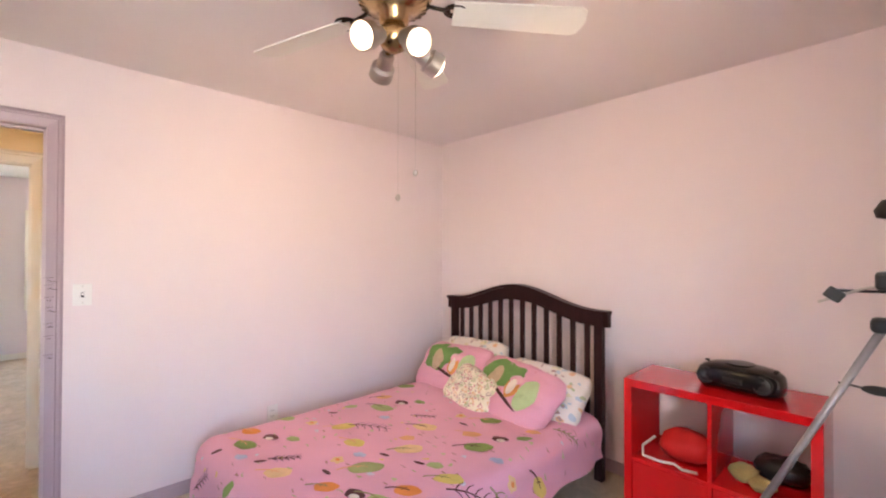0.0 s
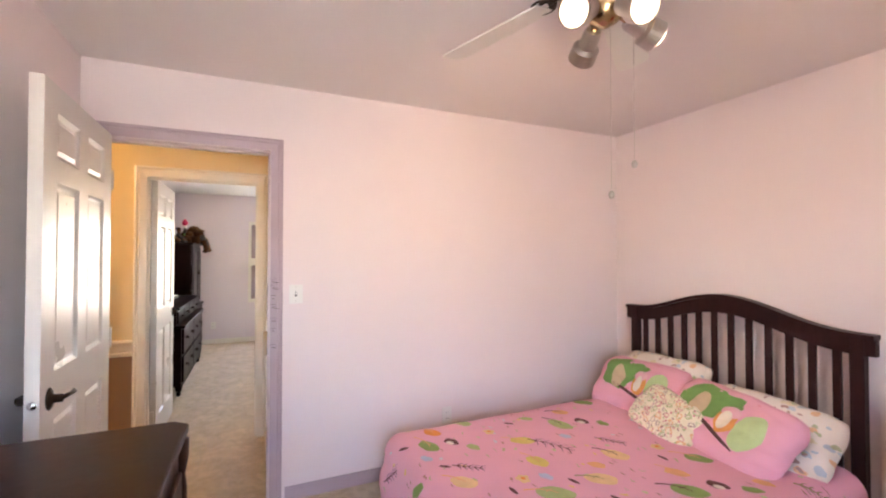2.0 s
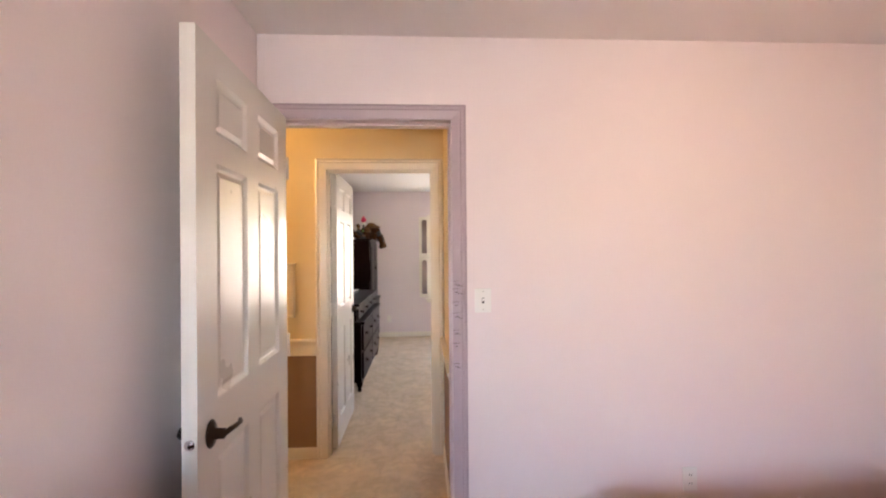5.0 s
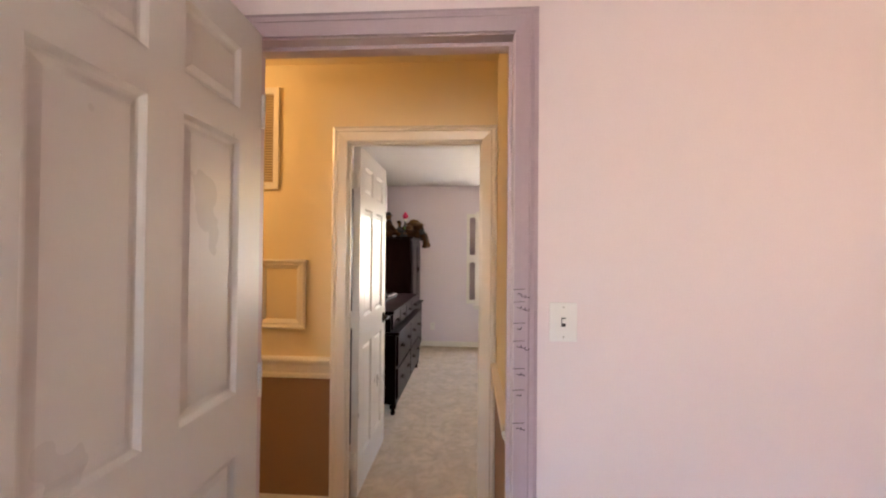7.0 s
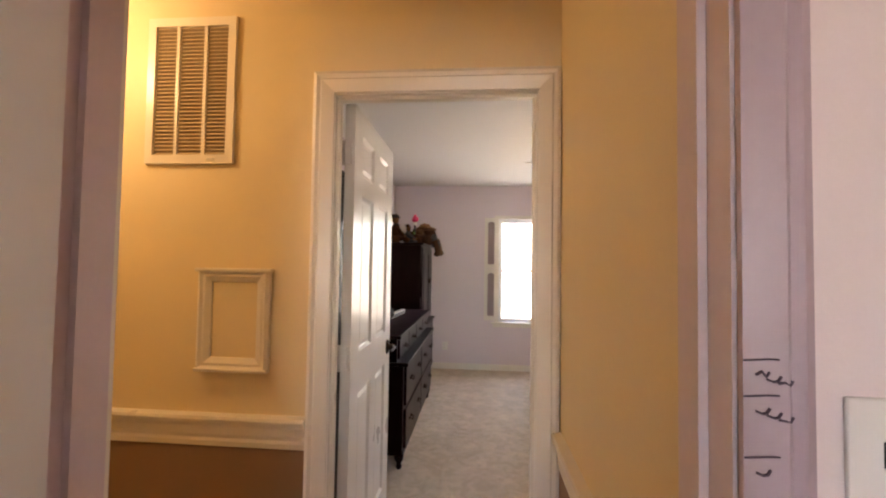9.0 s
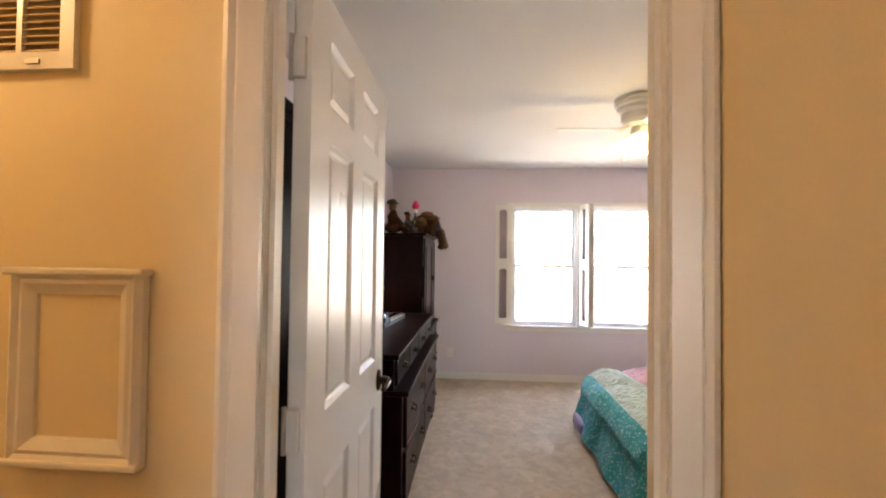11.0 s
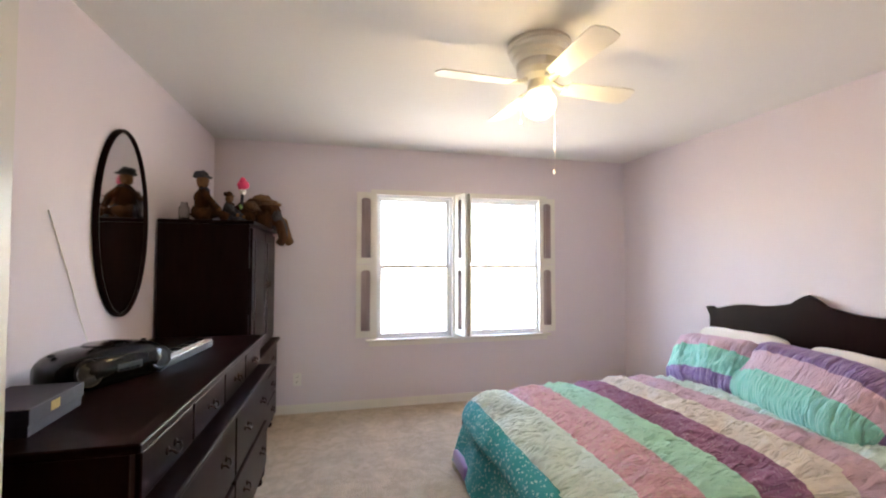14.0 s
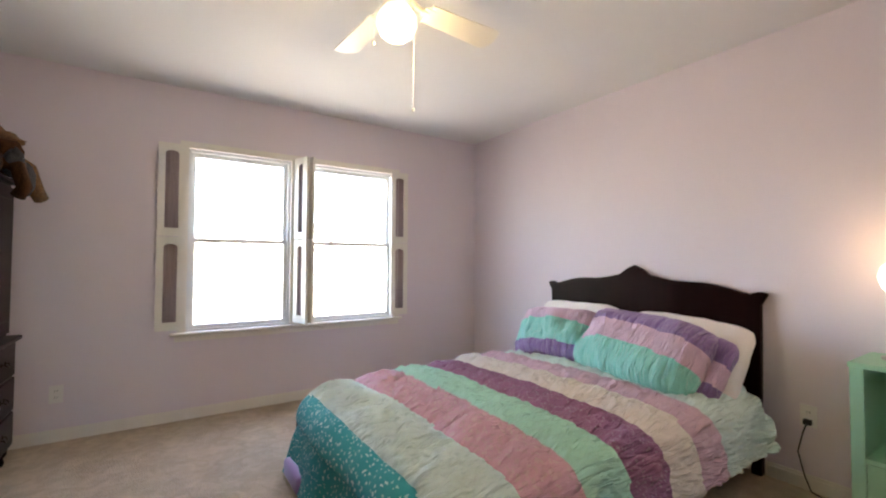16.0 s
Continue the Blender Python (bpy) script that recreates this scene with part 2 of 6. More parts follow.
RING_PRINT = printed("ring_print_cotton", (0.80, 0.73, 0.55), [
    (26, 1.0, 0.42, 15, [(0.66, 0.34, 0.32), (0.45, 0.50, 0.28), (0.48, 0.40, 0.34), (0.74, 0.46, 0.26), (0.55, 0.58, 0.36)], 0.85),
    (26, 1.0, 0.25, 15, [(0.80, 0.73, 0.55), (0.80, 0.73, 0.55)], 0.9),
    (44, 1.0, 0.22, 50, [(0.6, 0.26, 0.28), (0.40, 0.46, 0.22), (0.36, 0.22, 0.2)], 0.6)])
WHITE_PRINT = printed("white_print_cotton", (0.80, 0.74, 0.66), [
    (13, 1.2, 0.28, 30, [(0.78, 0.50, 0.30), (0.52, 0.60, 0.64), (0.66, 0.56, 0.50), (0.74, 0.66, 0.45)], 0.7), (22, 1.4, 0.25, 60, [(0.45, 0.30, 0.26), (0.50, 0.58, 0.62), (0.48, 0.52, 0.32)], 0.4)])
TEAL_DOT = printed("teal_dotted_cotton", (0.02, 0.32, 0.32), [(34, 1.25, 0.21, 30, [(0.45, 0.68, 0.64), (0.32, 0.58, 0.55)], 0.8)])
PINK_LATTICE = gathered(printed("rose_lattice_cotton", (0.74, 0.45, 0.54), [(34, 1.0, 0.30, 45, [(0.74, 0.52, 0.55), (0.70, 0.46, 0.5)], 0.9)]))
PLUM_DOT = gathered(printed("plum_dotted_cotton", (0.35, 0.16, 0.29), [(60, 1.0, 0.25, 20, [(0.45, 0.3, 0.4), (0.38, 0.22, 0.33)], 0.7)]))
MINT_CLOTH = gathered(material("mint_cotton", (0.46, 0.84, 0.68), 0.85, 0, 0.07, 10, 260, 0.25, coord="UV", sheen=0.08))
PALE_MINT = gathered(material("pale_mint_cotton", (0.70, 0.86, 0.81), 0.8, 0, 0.08, 10, 260, 0.25, coord="UV", sheen=0.08))
CREAM_CLOTH = gathered(material("cream_cotton", (0.86, 0.81, 0.73), 0.85, 0, 0.06, 10, 260, 0.25, coord="UV", sheen=0.08))
LILAC_CLOTH = gathered(material("lilac_pink_cotton", (0.74, 0.53, 0.63), 0.85, 0, 0.08, 10, 260, 0.25, coord="UV", sheen=0.08))
PURPLE_CLOTH = gathered(material("purple_satin", (0.28, 0.17, 0.40), 0.5, 0, 0.12, 10, 200, 0.2, coord="UV", sheen=0.3))
MINT_SATIN = gathered(material("mint_satin", (0.27, 0.72, 0.60), 0.5, 0, 0.10, 10, 200, 0.2, coord="UV", sheen=0.3))
LEAF_GREEN = material("printed_green", (0.17, 0.33, 0.09), 0.85, 0, 0.1, 20, 300, 0.05)
PALE_GREEN = material("printed_pale_green", (0.48, 0.62, 0.30), 0.85, 0, 0.1, 20, 300, 0.05)
BEIGE_INK = material("printed_beige", (0.55, 0.42, 0.26), 0.85, 0, 0.1, 20, 300, 0.05)
ORANGE_INK = material("printed_orange", (0.75, 0.33, 0.10), 0.85, 0, 0.1, 20, 300, 0.05)
BROWN_INK = material("printed_brown", (0.10, 0.035, 0.03), 0.85, 0, 0.1, 20, 300, 0.05)
PINK_INK = material("printed_rose", (0.80, 0.45, 0.50), 0.85, 0, 0.1, 20, 300, 0.05)
CREAM_INK = material("printed_cream", (0.80, 0.72, 0.60), 0.85, 0, 0.1, 20, 300, 0.05)
PLUSH = veined_wood("motley_brown_plush", (0.008, 0.005, 0.005), (0.125, 0.052, 0.020), 0.95)
TAN_PLUSH = material("tan_plush", (0.18, 0.085, 0.032), 0.95, 0, 0.6, 14, 120, 0.8)
GREY_PLUSH = material("dark_grey_plush", (0.05, 0.045, 0.05), 0.95, 0, 0.7, 22, 120, 0.8)
for wool in PLUSH.node_tree.nodes:
    if wool.type == "TEX_NOISE":
        wool.inputs["Scale"].default_value *= 9
PINK_PETAL = material("pink_petals", (0.75, 0.05, 0.16), 0.7)
BLUE_CARD = material("printed_blue_card", (0.022, 0.018, 0.032), 0.6, 0, 0.4, 18, 60, 0.0)
STRAW = material("straw_yellow_cloth", (0.38, 0.28, 0.10), 0.9, 0, 0.2, 14, 120, 0.3)

# ---- mesh helpers ----


def slab(bm, x0, x1, y0, y1, z0, z1, mi=0):
    vs = [bm.verts.new((x, y, z)) for x in (x0, x1) for y in (y0, y1) for z in (z0, z1)]
    for q in ((0, 1, 3, 2), (4, 6, 7, 5), (0, 4, 5, 1), (2, 3, 7, 6), (0, 2, 6, 4), (1, 5, 7, 3)):
        bm.faces.new([vs[i] for i in q]).material_index = mi
    return bm


def block(x0, x1, y0, y1, z0, z1, bevel=0.0, seg=2):
    bm = slab(bmesh.new(), x0, x1, y0, y1, z0, z1)
    if bevel:
        bmesh.ops.bevel(bm, geom=bm.edges[:], offset=bevel, segments=seg, affect="EDGES", profile=0.5)
    return bm


def lathe(profile, seg=24, at=(0, 0, 0), bm=None):
    bm = bm or bmesh.new()
    rings = []
    for r, z in profile:
        if r < 1e-5:
            rings.append([bm.verts.new((at[0], at[1], at[2] + z))])
        else:
            rings.append([bm.verts.new((at[0] + r * math.cos(2 * math.pi * k / seg), at[1] + r * math.sin(2 * math.pi * k / seg), at[2] + z)) for k in range(seg)])
    for a, b in zip(rings, rings[1:]):
        for k in range(seg):
            q = []
            for v in (a[k % len(a)], a[(k + 1) % len(a)], b[(k + 1) % len(b)], b[k % len(b)]):
                if v not in q:
                    q.append(v)
            if len(q) > 2:
                bm.faces.new(q)
    for ring in (rings[0], rings[-1]):
        if len(ring) > 2:
            bm.faces.new(ring)
    bmesh.ops.recalc_face_normals(bm, faces=bm.faces[:])
    return bm


def tube(points, radius, seg=10, bm=None, taper=1.0):
    bm = bm or bmesh.new()
    pts = [Vector(p) for p in points]
    rings = []
    side = None
    for i, p in enumerate(pts):
        d = (pts[min(i + 1, len(pts) - 1)] - pts[max(i - 1, 0)]).normalized()
        if side is None:
            side = d.orthogonal().normalized()
        side = (side - d * side.dot(d)).normalized()
        up = d.cross(side)
        r = radius * (1 + (taper - 1) * i / max(1, len(pts) - 1))
        rings.append([bm.verts.new(p + r * (math.cos(2 * math.pi * k / seg) * side + math.sin(2 * math.pi * k / seg) * up)) for k in range(seg)])
    for a, b in zip(rings, rings[1:]):
        for k in range(seg):
            bm.faces.new((a[k], a[(k + 1) % seg], b[(k + 1) % seg], b[k]))
    bm.faces.new(rings[0][::-1])
    bm.faces.new(rings[-1])
    return bm


def prism(outline, depth, axis="y", bevel=0.0):
    """Extrudes a closed outline (pairs) by depth along an axis."""
    bm = bmesh.new()
    put = {"y": lambda a, b, d: (a, d, b), "x": lambda a, b, d: (d, a, b), "z": lambda a, b, d: (a, b, d)}[axis]
    f = [bm.verts.new(put(a, b, 0)) for a, b in outline]
    g = [bm.verts.new(put(a, b, depth)) for a, b in outline]
    bm.faces.new(f)
    bm.faces.new(g[::-1])
    k = len(f)
    for i in range(k):
        bm.faces.new((f[i], g[i], g[(i + 1) % k], f[(i + 1) % k]))
    bmesh.ops.recalc_face_normals(bm, faces=bm.faces[:])
    if bevel:
        bmesh.ops.bevel(bm, geom=[e for e in bm.edges if e.calc_face_angle(0) > 0.9], offset=bevel, segments=2, affect="EDGES", profile=0.5)
    return bm


def blob(radii, at=(0, 0, 0), rough=0.0, seg=14, bm=None, seed=0.0):
    bm = bm or bmesh.new()
    made = bmesh.ops.create_uvsphere(bm, u_segments=seg, v_segments=seg // 2 + 2, radius=1)["verts"]
    for v in made:
        k = 1 + rough * noise.noise(v.co * 2.2 + Vector((seed, seed * 2, 0)))
        v.co = Vector((v.co.x * radii[0] * k + at[0], v.co.y * radii[1] * k + at[1], v.co.z * radii[2] * k + at[2]))
    return bm


def joined(*bms):
    out = bmesh.new()
    for b in bms:
        me = bpy.data.meshes.new("tmp")
        b.to_mesh(me)
        out.from_mesh(me)
        bpy.data.meshes.remove(me)
        b.free()
    return out


def mesh_of(name, bm, mats, smooth=False):
    me = bpy.data.meshes.new(name)
    bm.normal_update()
    bm.to_mesh(me)
    bm.free()
    for m in mats if isinstance(mats, (list, tuple)) else [mats]:
        me.materials.append(m)
    if smooth:
        me.polygons.foreach_set("use_smooth", [True] * len(me.polygons))
    return me


def part(name, bm, mat, parent, label="", smooth=False, at=None):
    ob = new(name, mesh_of(name, bm, mat, smooth))
    ob.parent = parent
    if at is not None:
        ob.matrix_basis = at
    if label:
        ob["label"] = label
    return ob


def thing(name, label, category, at=None, group="", kind=""):
    ob = new(name)
    ob.empty_display_size = 0.1
    if at is not None:
        ob.matrix_basis = at
    return tagged(ob, label, category, group, kind)


def solid(name, bm, mat, label, category, kind="", group="", smooth=False, at=None):
    ob = new(name, mesh_of(name, bm, mat, smooth))
    if at is not None:
        ob.matrix_basis = at
    return tagged(ob, label, category, group, kind)


def structure(name, bm, mats, label, smooth=False):
    return solid(name, bm, mats, label, name.split("_")[0], "structure", smooth=smooth)


def sided(bm, mats_by_axis):
    """Sets each face's material by the way it faces: a function of its normal and middle."""
    bm.normal_update()
    for f in bm.faces:
        f.material_index = mats_by_axis(f.normal, f.calc_center_median())
    return bm


def wall_yz(x0, x1, y0, y1, holes, top=2.44):
    """A wall across x with rectangular holes (ya, yb, za, zb), sorted along y."""
    bm, at = bmesh.new(), y0
    for ya, yb, za, zb in holes:
        slab(bm, x0, x1, at, ya, 0, top)
        if za > 0:
            slab(bm, x0, x1, ya, yb, 0, za)
        slab(bm, x0, x1, ya, yb, zb, top)
        at = yb
    slab(bm, x0, x1, at, y1, 0, top)
    bmesh.ops.recalc_face_normals(bm, faces=bm.faces[:])
    return bm


def casing_profile(w, d):
    return [(0, 0), (0, d * 0.7), (w * 0.18, d), (w * 0.34, d * 0.72), (w * 0.42, d * 0.9), (w * 0.8, d * 0.6), (w, d * 0.45), (w, 0)]


def casing(y_in0, y_in1, z_top, w, d, x, facing):
    """A mitred moulded frame round three sides of a door opening, on the wall plane x; facing is +1 or -1."""
    bm = bmesh.new()
    prof = casing_profile(w, d)
    rings = []
    for py, pz, oy, oz in ((y_in0, 0, -1, 0), (y_in0, z_top, -1, 1), (y_in1, z_top, 1, 1), (y_in1, 0, 1, 0)):
        rings.append([bm.verts.new((x + facing * b, py + oy * (w - a), pz + oz * (w - a))) for a, b in prof])
    for a, b in zip(rings, rings[1:]):
        for k in range(len(prof) - 1):
            bm.faces.new((a[k], a[k + 1], b[k + 1], b[k]))
    bm.faces.new(rings[0])
    bm.faces.new(rings[-1])
    bmesh.ops.recalc_face_normals(bm, faces=bm.faces[:])
    return bm

# ---- the plan ----
R1_X0, R1_X1, R1_Y0, R1_Y1 = -2.64, 0.92, -0.77, 2.828
HALL_X0, HALL_X1, HALL_Y1 = -3.665, -2.76, 0.132
R2_X0, R2_X1, R2_Y0, R2_Y1 = -7.82, -3.745, -1.30, 2.78
TOP = 2.44
D1 = (-0.715, 0.135, 2.066)
D2 = (-0.703, 0.067, 2.026)
W2 = ((0.115, 0.85), (1.01, 1.80), 0.632, 1.995)

structure("floor", slab(bmesh.new(), -8.0, R1_X1 + 0.16, -3.2, 3.0, -0.2, 0.0), CARPET, "beige cut-pile carpet, patchy from footsteps")
structure("ceiling_pink_room", slab(bmesh.new(), -2.70, R1_X1 + 0.14, -0.89, 2.95, TOP, TOP + 0.1), PINK_CEIL, "dull pinkish white painted ceiling")
structure("ceiling_hall", slab(bmesh.new(), -3.72, -2.70, -3.15, 0.2, TOP, TOP + 0.1), TAN_WALL, "tan painted hall ceiling")
structure("ceiling_lavender_room", slab(bmesh.new(), -7.95, -3.72, -1.45, 2.95, TOP, TOP + 0.1), WHITE_CEIL, "white painted bedroom ceiling")

wall = sided(wall_yz(-2.76, -2.64, -3.1, 2.95, [(D1[0], D1[1], 0, D1[2])], TOP),
             lambda n, c: 0 if n.x > 0.5 or c.x > -2.7 and abs(n.x) < 0.5 else (1 if c.z > 0.76 else 2))
structure("wall_doorway", wall, [PINK_WALL, TAN_WALL, BROWN_WALL], "pale pink painted wall with a doorway to the hall")
structure("wall_pink_headboard", slab(bmesh.new(), -2.64, R1_X1 + 0.12, R1_Y1, 2.94, 0, TOP), PINK_WALL, "pale pink painted wall behind the bed")
structure("wall_pink_dresser", slab(bmesh.new(), -2.64, R1_X1 + 0.12, -0.89, -0.77, 0, TOP), PINK_WALL, "pale pink painted wall beside the door")
structure("wall_pink_window", wall_yz(R1_X1, R1_X1 + 0.12, -0.77, R1_Y1, [(-0.50, 0.40, 0.70, 2.0)], TOP), PINK_WALL, "pale pink painted wall with a window")

wall = sided(wall_yz(-3.745, -3.665, -3.1, 2.9, [(D2[0], D2[1], 0, D2[2])], TOP),
             lambda n, c: 0 if n.x < -0.5 or c.x < -3.70 and abs(n.x) < 0.5 else 1)
structure("wall_hall_doorway", wall, [LAV_WALL, TAN_WALL], "tan hall wall with a doorway to the lavender bedroom")
structure("wall_hall_lower", slab(bmesh.new(), -3.665, -3.661, -3.0, -0.75, 0.0, 0.74), BROWN_WALL, "brown painted lower part of the hall wall")
structure("wall_hall_side", slab(bmesh.new(), -3.665, -2.76, 0.132, 0.25, 0, TOP), TAN_WALL, "tan painted side wall of the hall")
structure("wall_hall_side_lower", slab(bmesh.new(), -3.66, -2.765, 0.128, 0.132, 0, 0.74), BROWN_WALL, "brown painted lower part of the hall's side wall")
structure("wall_hall_end", slab(bmesh.new(), -3.665, -2.76, -3.1, -3.0, 0, TOP), TAN_WALL, "tan painted end wall of the hall")
structure("wall_lavender_window", wall_yz(-7.95, -7.82, -1.45, 2.9, [(*W2[0], W2[2], W2[3]), (*W2[1], W2[2], W2[3])], TOP), LAV_WALL, "lavender painted wall with a twin window")
structure("wall_lavender_headboard", slab(bmesh.new(), -7.82, -3.745, 2.78, 2.9, 0, TOP), LAV_WALL, "lavender painted wall behind the bed")
structure("wall_lavender_dresser", slab(bmesh.new(), -7.82, -3.745, -1.45, R2_Y0, 0, TOP), LAV_WALL, "lavender painted wall behind the dresser")


def baseboard(name, x0, x1, y0, y1, mat, label):
    bm = slab(bmesh.new(), x0, x1, y0, y1, 0, 0.062)
    cx, cy = (x1 - x0) * 0.25, (y1 - y0) * 0.25
    if x1 - x0 > y1 - y0:
        slab(bm, x0, x1, y0 + cy, y1 - cy, 0.062, 0.078)
    else:
        slab(bm, x0 + cx, x1 - cx, y0, y1, 0.062, 0.078)
    structure(name, bm, mat, label)


baseboard("baseboard", R1_X0, R1_X0 + 0.014, D1[1] + 0.07, R1_Y1, LILAC_TRIM, "lilac painted baseboard along the doorway wall")
baseboard("baseboard", R1_X0 + 0.014, R1_X1, R1_Y1 - 0.014, R1_Y1, LILAC_TRIM, "lilac painted baseboard behind the bed")
baseboard("baseboard", R1_X0 + 0.014, R1_X1, R1_Y0, R1_Y0 + 0.014, LILAC_TRIM, "lilac painted baseboard behind the dresser")
baseboard("baseboard", HALL_X0 + 0.002, HALL_X0 + 0.016, -3.0, -0.752, WHITE_TRIM, "white baseboard in the hall")
baseboard("baseboard", HALL_X0 + 0.03, HALL_X1 - 0.02, HALL_Y1 - 0.016, HALL_Y1 - 0.004, WHITE_TRIM, "white baseboard on the hall's side wall")
baseboard("baseboard", R2_X0, R2_X0 + 0.014, R2_Y0, R2_Y1, SHUTTER, "cream baseboard under the window")
baseboard("baseboard", R2_X0 + 0.014, R2_X1, R2_Y1 - 0.014, R2_Y1, SHUTTER, "cream baseboard behind the bed")
baseboard("baseboard", R2_X0 + 0.014, R2_X1, R2_Y0, R2_Y0 + 0.014, SHUTTER, "cream baseboard behind the dresser")


def jamb(name, x0, x1, d, stop, mat, label):
    """Lining of a door opening with a stop strip."""
    bm, t = bmesh.new(), 0.018
    slab(bm, x0, x1, d[0], d[0] + t, 0, d[2])
    slab(bm, x0, x1, d[1] - t, d[1], 0, d[2])
    slab(bm, x0, x1, d[0] + t, d[1] - t, d[2] - t, d[2])
    for a, b, za, zb in ((d[0] + t, d[0] + t + 0.011, 0, d[2] - t), (d[1] - t - 0.011, d[1] - t, 0, d[2] - t), (d[0] + t + 0.011, d[1] - t - 0.011, d[2] - t - 0.011, d[2] - t)):
        slab(bm, stop[0], stop[1], a, b, za, zb)
    return structure(name, bm, mat, label)


jamb("trim_door_lining", -2.757, -2.643, D1, (-2.74, -2.69), PINK_TRIM, "pinkish painted lining of the pink room's doorway")
trim_mark = structure("trim_casing", casing(D1[0] + 0.014, D1[1] - 0.014, D1[2] - 0.014, 0.066, 0.02, -2.64, 1), LILAC_TRIM, "lilac moulded door casing with pencilled height marks")
structure("trim_casing_hall", casing(D1[0] + 0.014, D1[1] + 0.03, D1[2] - 0.014, 0.06, 0.02, -2.76, -1), WHITE_TRIM, "white moulded door casing on the hall side")
jamb("trim_door_lining_hall", -3.742, -3.668, D2, (-3.72, -3.69), WHITE_TRIM, "white lining of the lavender room's doorway")
structure("trim_casing_far_door", casing(D2[0] + 0.016, D2[1] - 0.014, D2[2] - 0.012, 0.076, 0.024, -3.665, 1), WHITE_TRIM, "white moulded door casing in the hall")
structure("trim_casing_bedroom", casing(D2[0] - 0.004, D2[1] + 0.004, D2[2] - 0.006, 0.07, 0.018, -3.745, -1), WHITE_TRIM, "white moulded door casing in the lavender room")


def stroke(points, w):
    return tube(points, w, 4)


# pencilled height marks on the casing
for z, k in ((1.298, 3), (1.262, 3), (1.201, 1), (1.150, 3), (1.071, 2), (1.010, 1), (0.916, 2)):
    rnd = random.Random(int(z * 1000))
    x = -2.6235
    bms = [stroke([(x, 0.117, z), (x + 0.001, 0.14, z + 0.002), (x - 0.004, 0.168, z + 0.001)], 0.0011)]
    for j in range(k):
        y, zz = 0.128 + 0.011 * j, z - 0.014 - 0.004 * j
        bms.append(stroke([(x + 0.001, y, zz), (x + 0.001, y + 0.006, zz + rnd.uniform(-0.004, 0.004)), (x, y + 0.011, zz - 0.002), (x, y + 0.014, zz + 0.003)], 0.0015))
    part("pencil_mark", joined(*bms), INK, trim_mark, "dark pencil line with a scribble")


def chair_rail(name, a, b, axis, wall_at, out, label):
    prof = [(0, 0.715), (0.010, 0.715), (0.014, 0.735), (0.010, 0.745), (0.016, 0.760), (0.020, 0.790), (0.030, 0.806), (0.034, 0.818), (0.030, 0.828), (0, 0.832)]
    bm = bmesh.new()
    rings = []
    for p in (a, b):
        rings.append([bm.verts.new((wall_at + out * d, p, z) if axis == "y" else (p, wall_at + out * d, z)) for d, z in prof])
    k = len(prof)
    for i in range(k):
        bm.faces.new((rings[0][i], rings[0][(i + 1) % k], rings[1][(i + 1) % k], rings[1][i]))
    bm.faces.new(rings[0])
    bm.faces.new(rings[1])
    bmesh.ops.recalc_face_normals(bm, faces=bm.faces[:])
    structure(name, bm, WHITE_TRIM, label)


chair_rail("trim_chair_rail", -3.0, -0.762, "y", HALL_X0, 1, "white moulded chair rail on the hall wall")
chair_rail("trim_chair_rail_side", HALL_X0 + 0.03, HALL_X1 - 0.02, "x", HALL_Y1, -1, "white moulded chair rail on the hall's side wall")

# ---- doors ----


def lever(parent, side, u, w, label):
    """A lever handle with a shaped rose, on the face at v, pointing to the hinge."""
    v = 0.0 if side > 0 else -0.040
    s = side
    rose = lathe([(0, 0), (0.028, 0), (0.030, 0.004), (0.024, 0.010), (0.012, 0.014), (0.011, 0.04), (0, 0.042)], 20)
    for vert in rose.verts:
        x, y, z = vert.co
        vert.co = (u + x, v + s * z, w + y * 1.35)
    bmesh.ops.recalc_face_normals(rose, faces=rose.faces[:])
    arm = tube([(u + 0.005, v + s * 0.038, w), (u - 0.02, v + s * 0.048, w + 0.004), (u - 0.06, v + s * 0.050, w + 0.001), (u - 0.092, v + s * 0.046, w - 0.004), (u - 0.104, v + s * 0.04, w - 0.002)], 0.0085, 10, taper=0.75)
    h = part("handle", joined(rose, arm), BRONZE, parent, label, smooth=True)
    return h


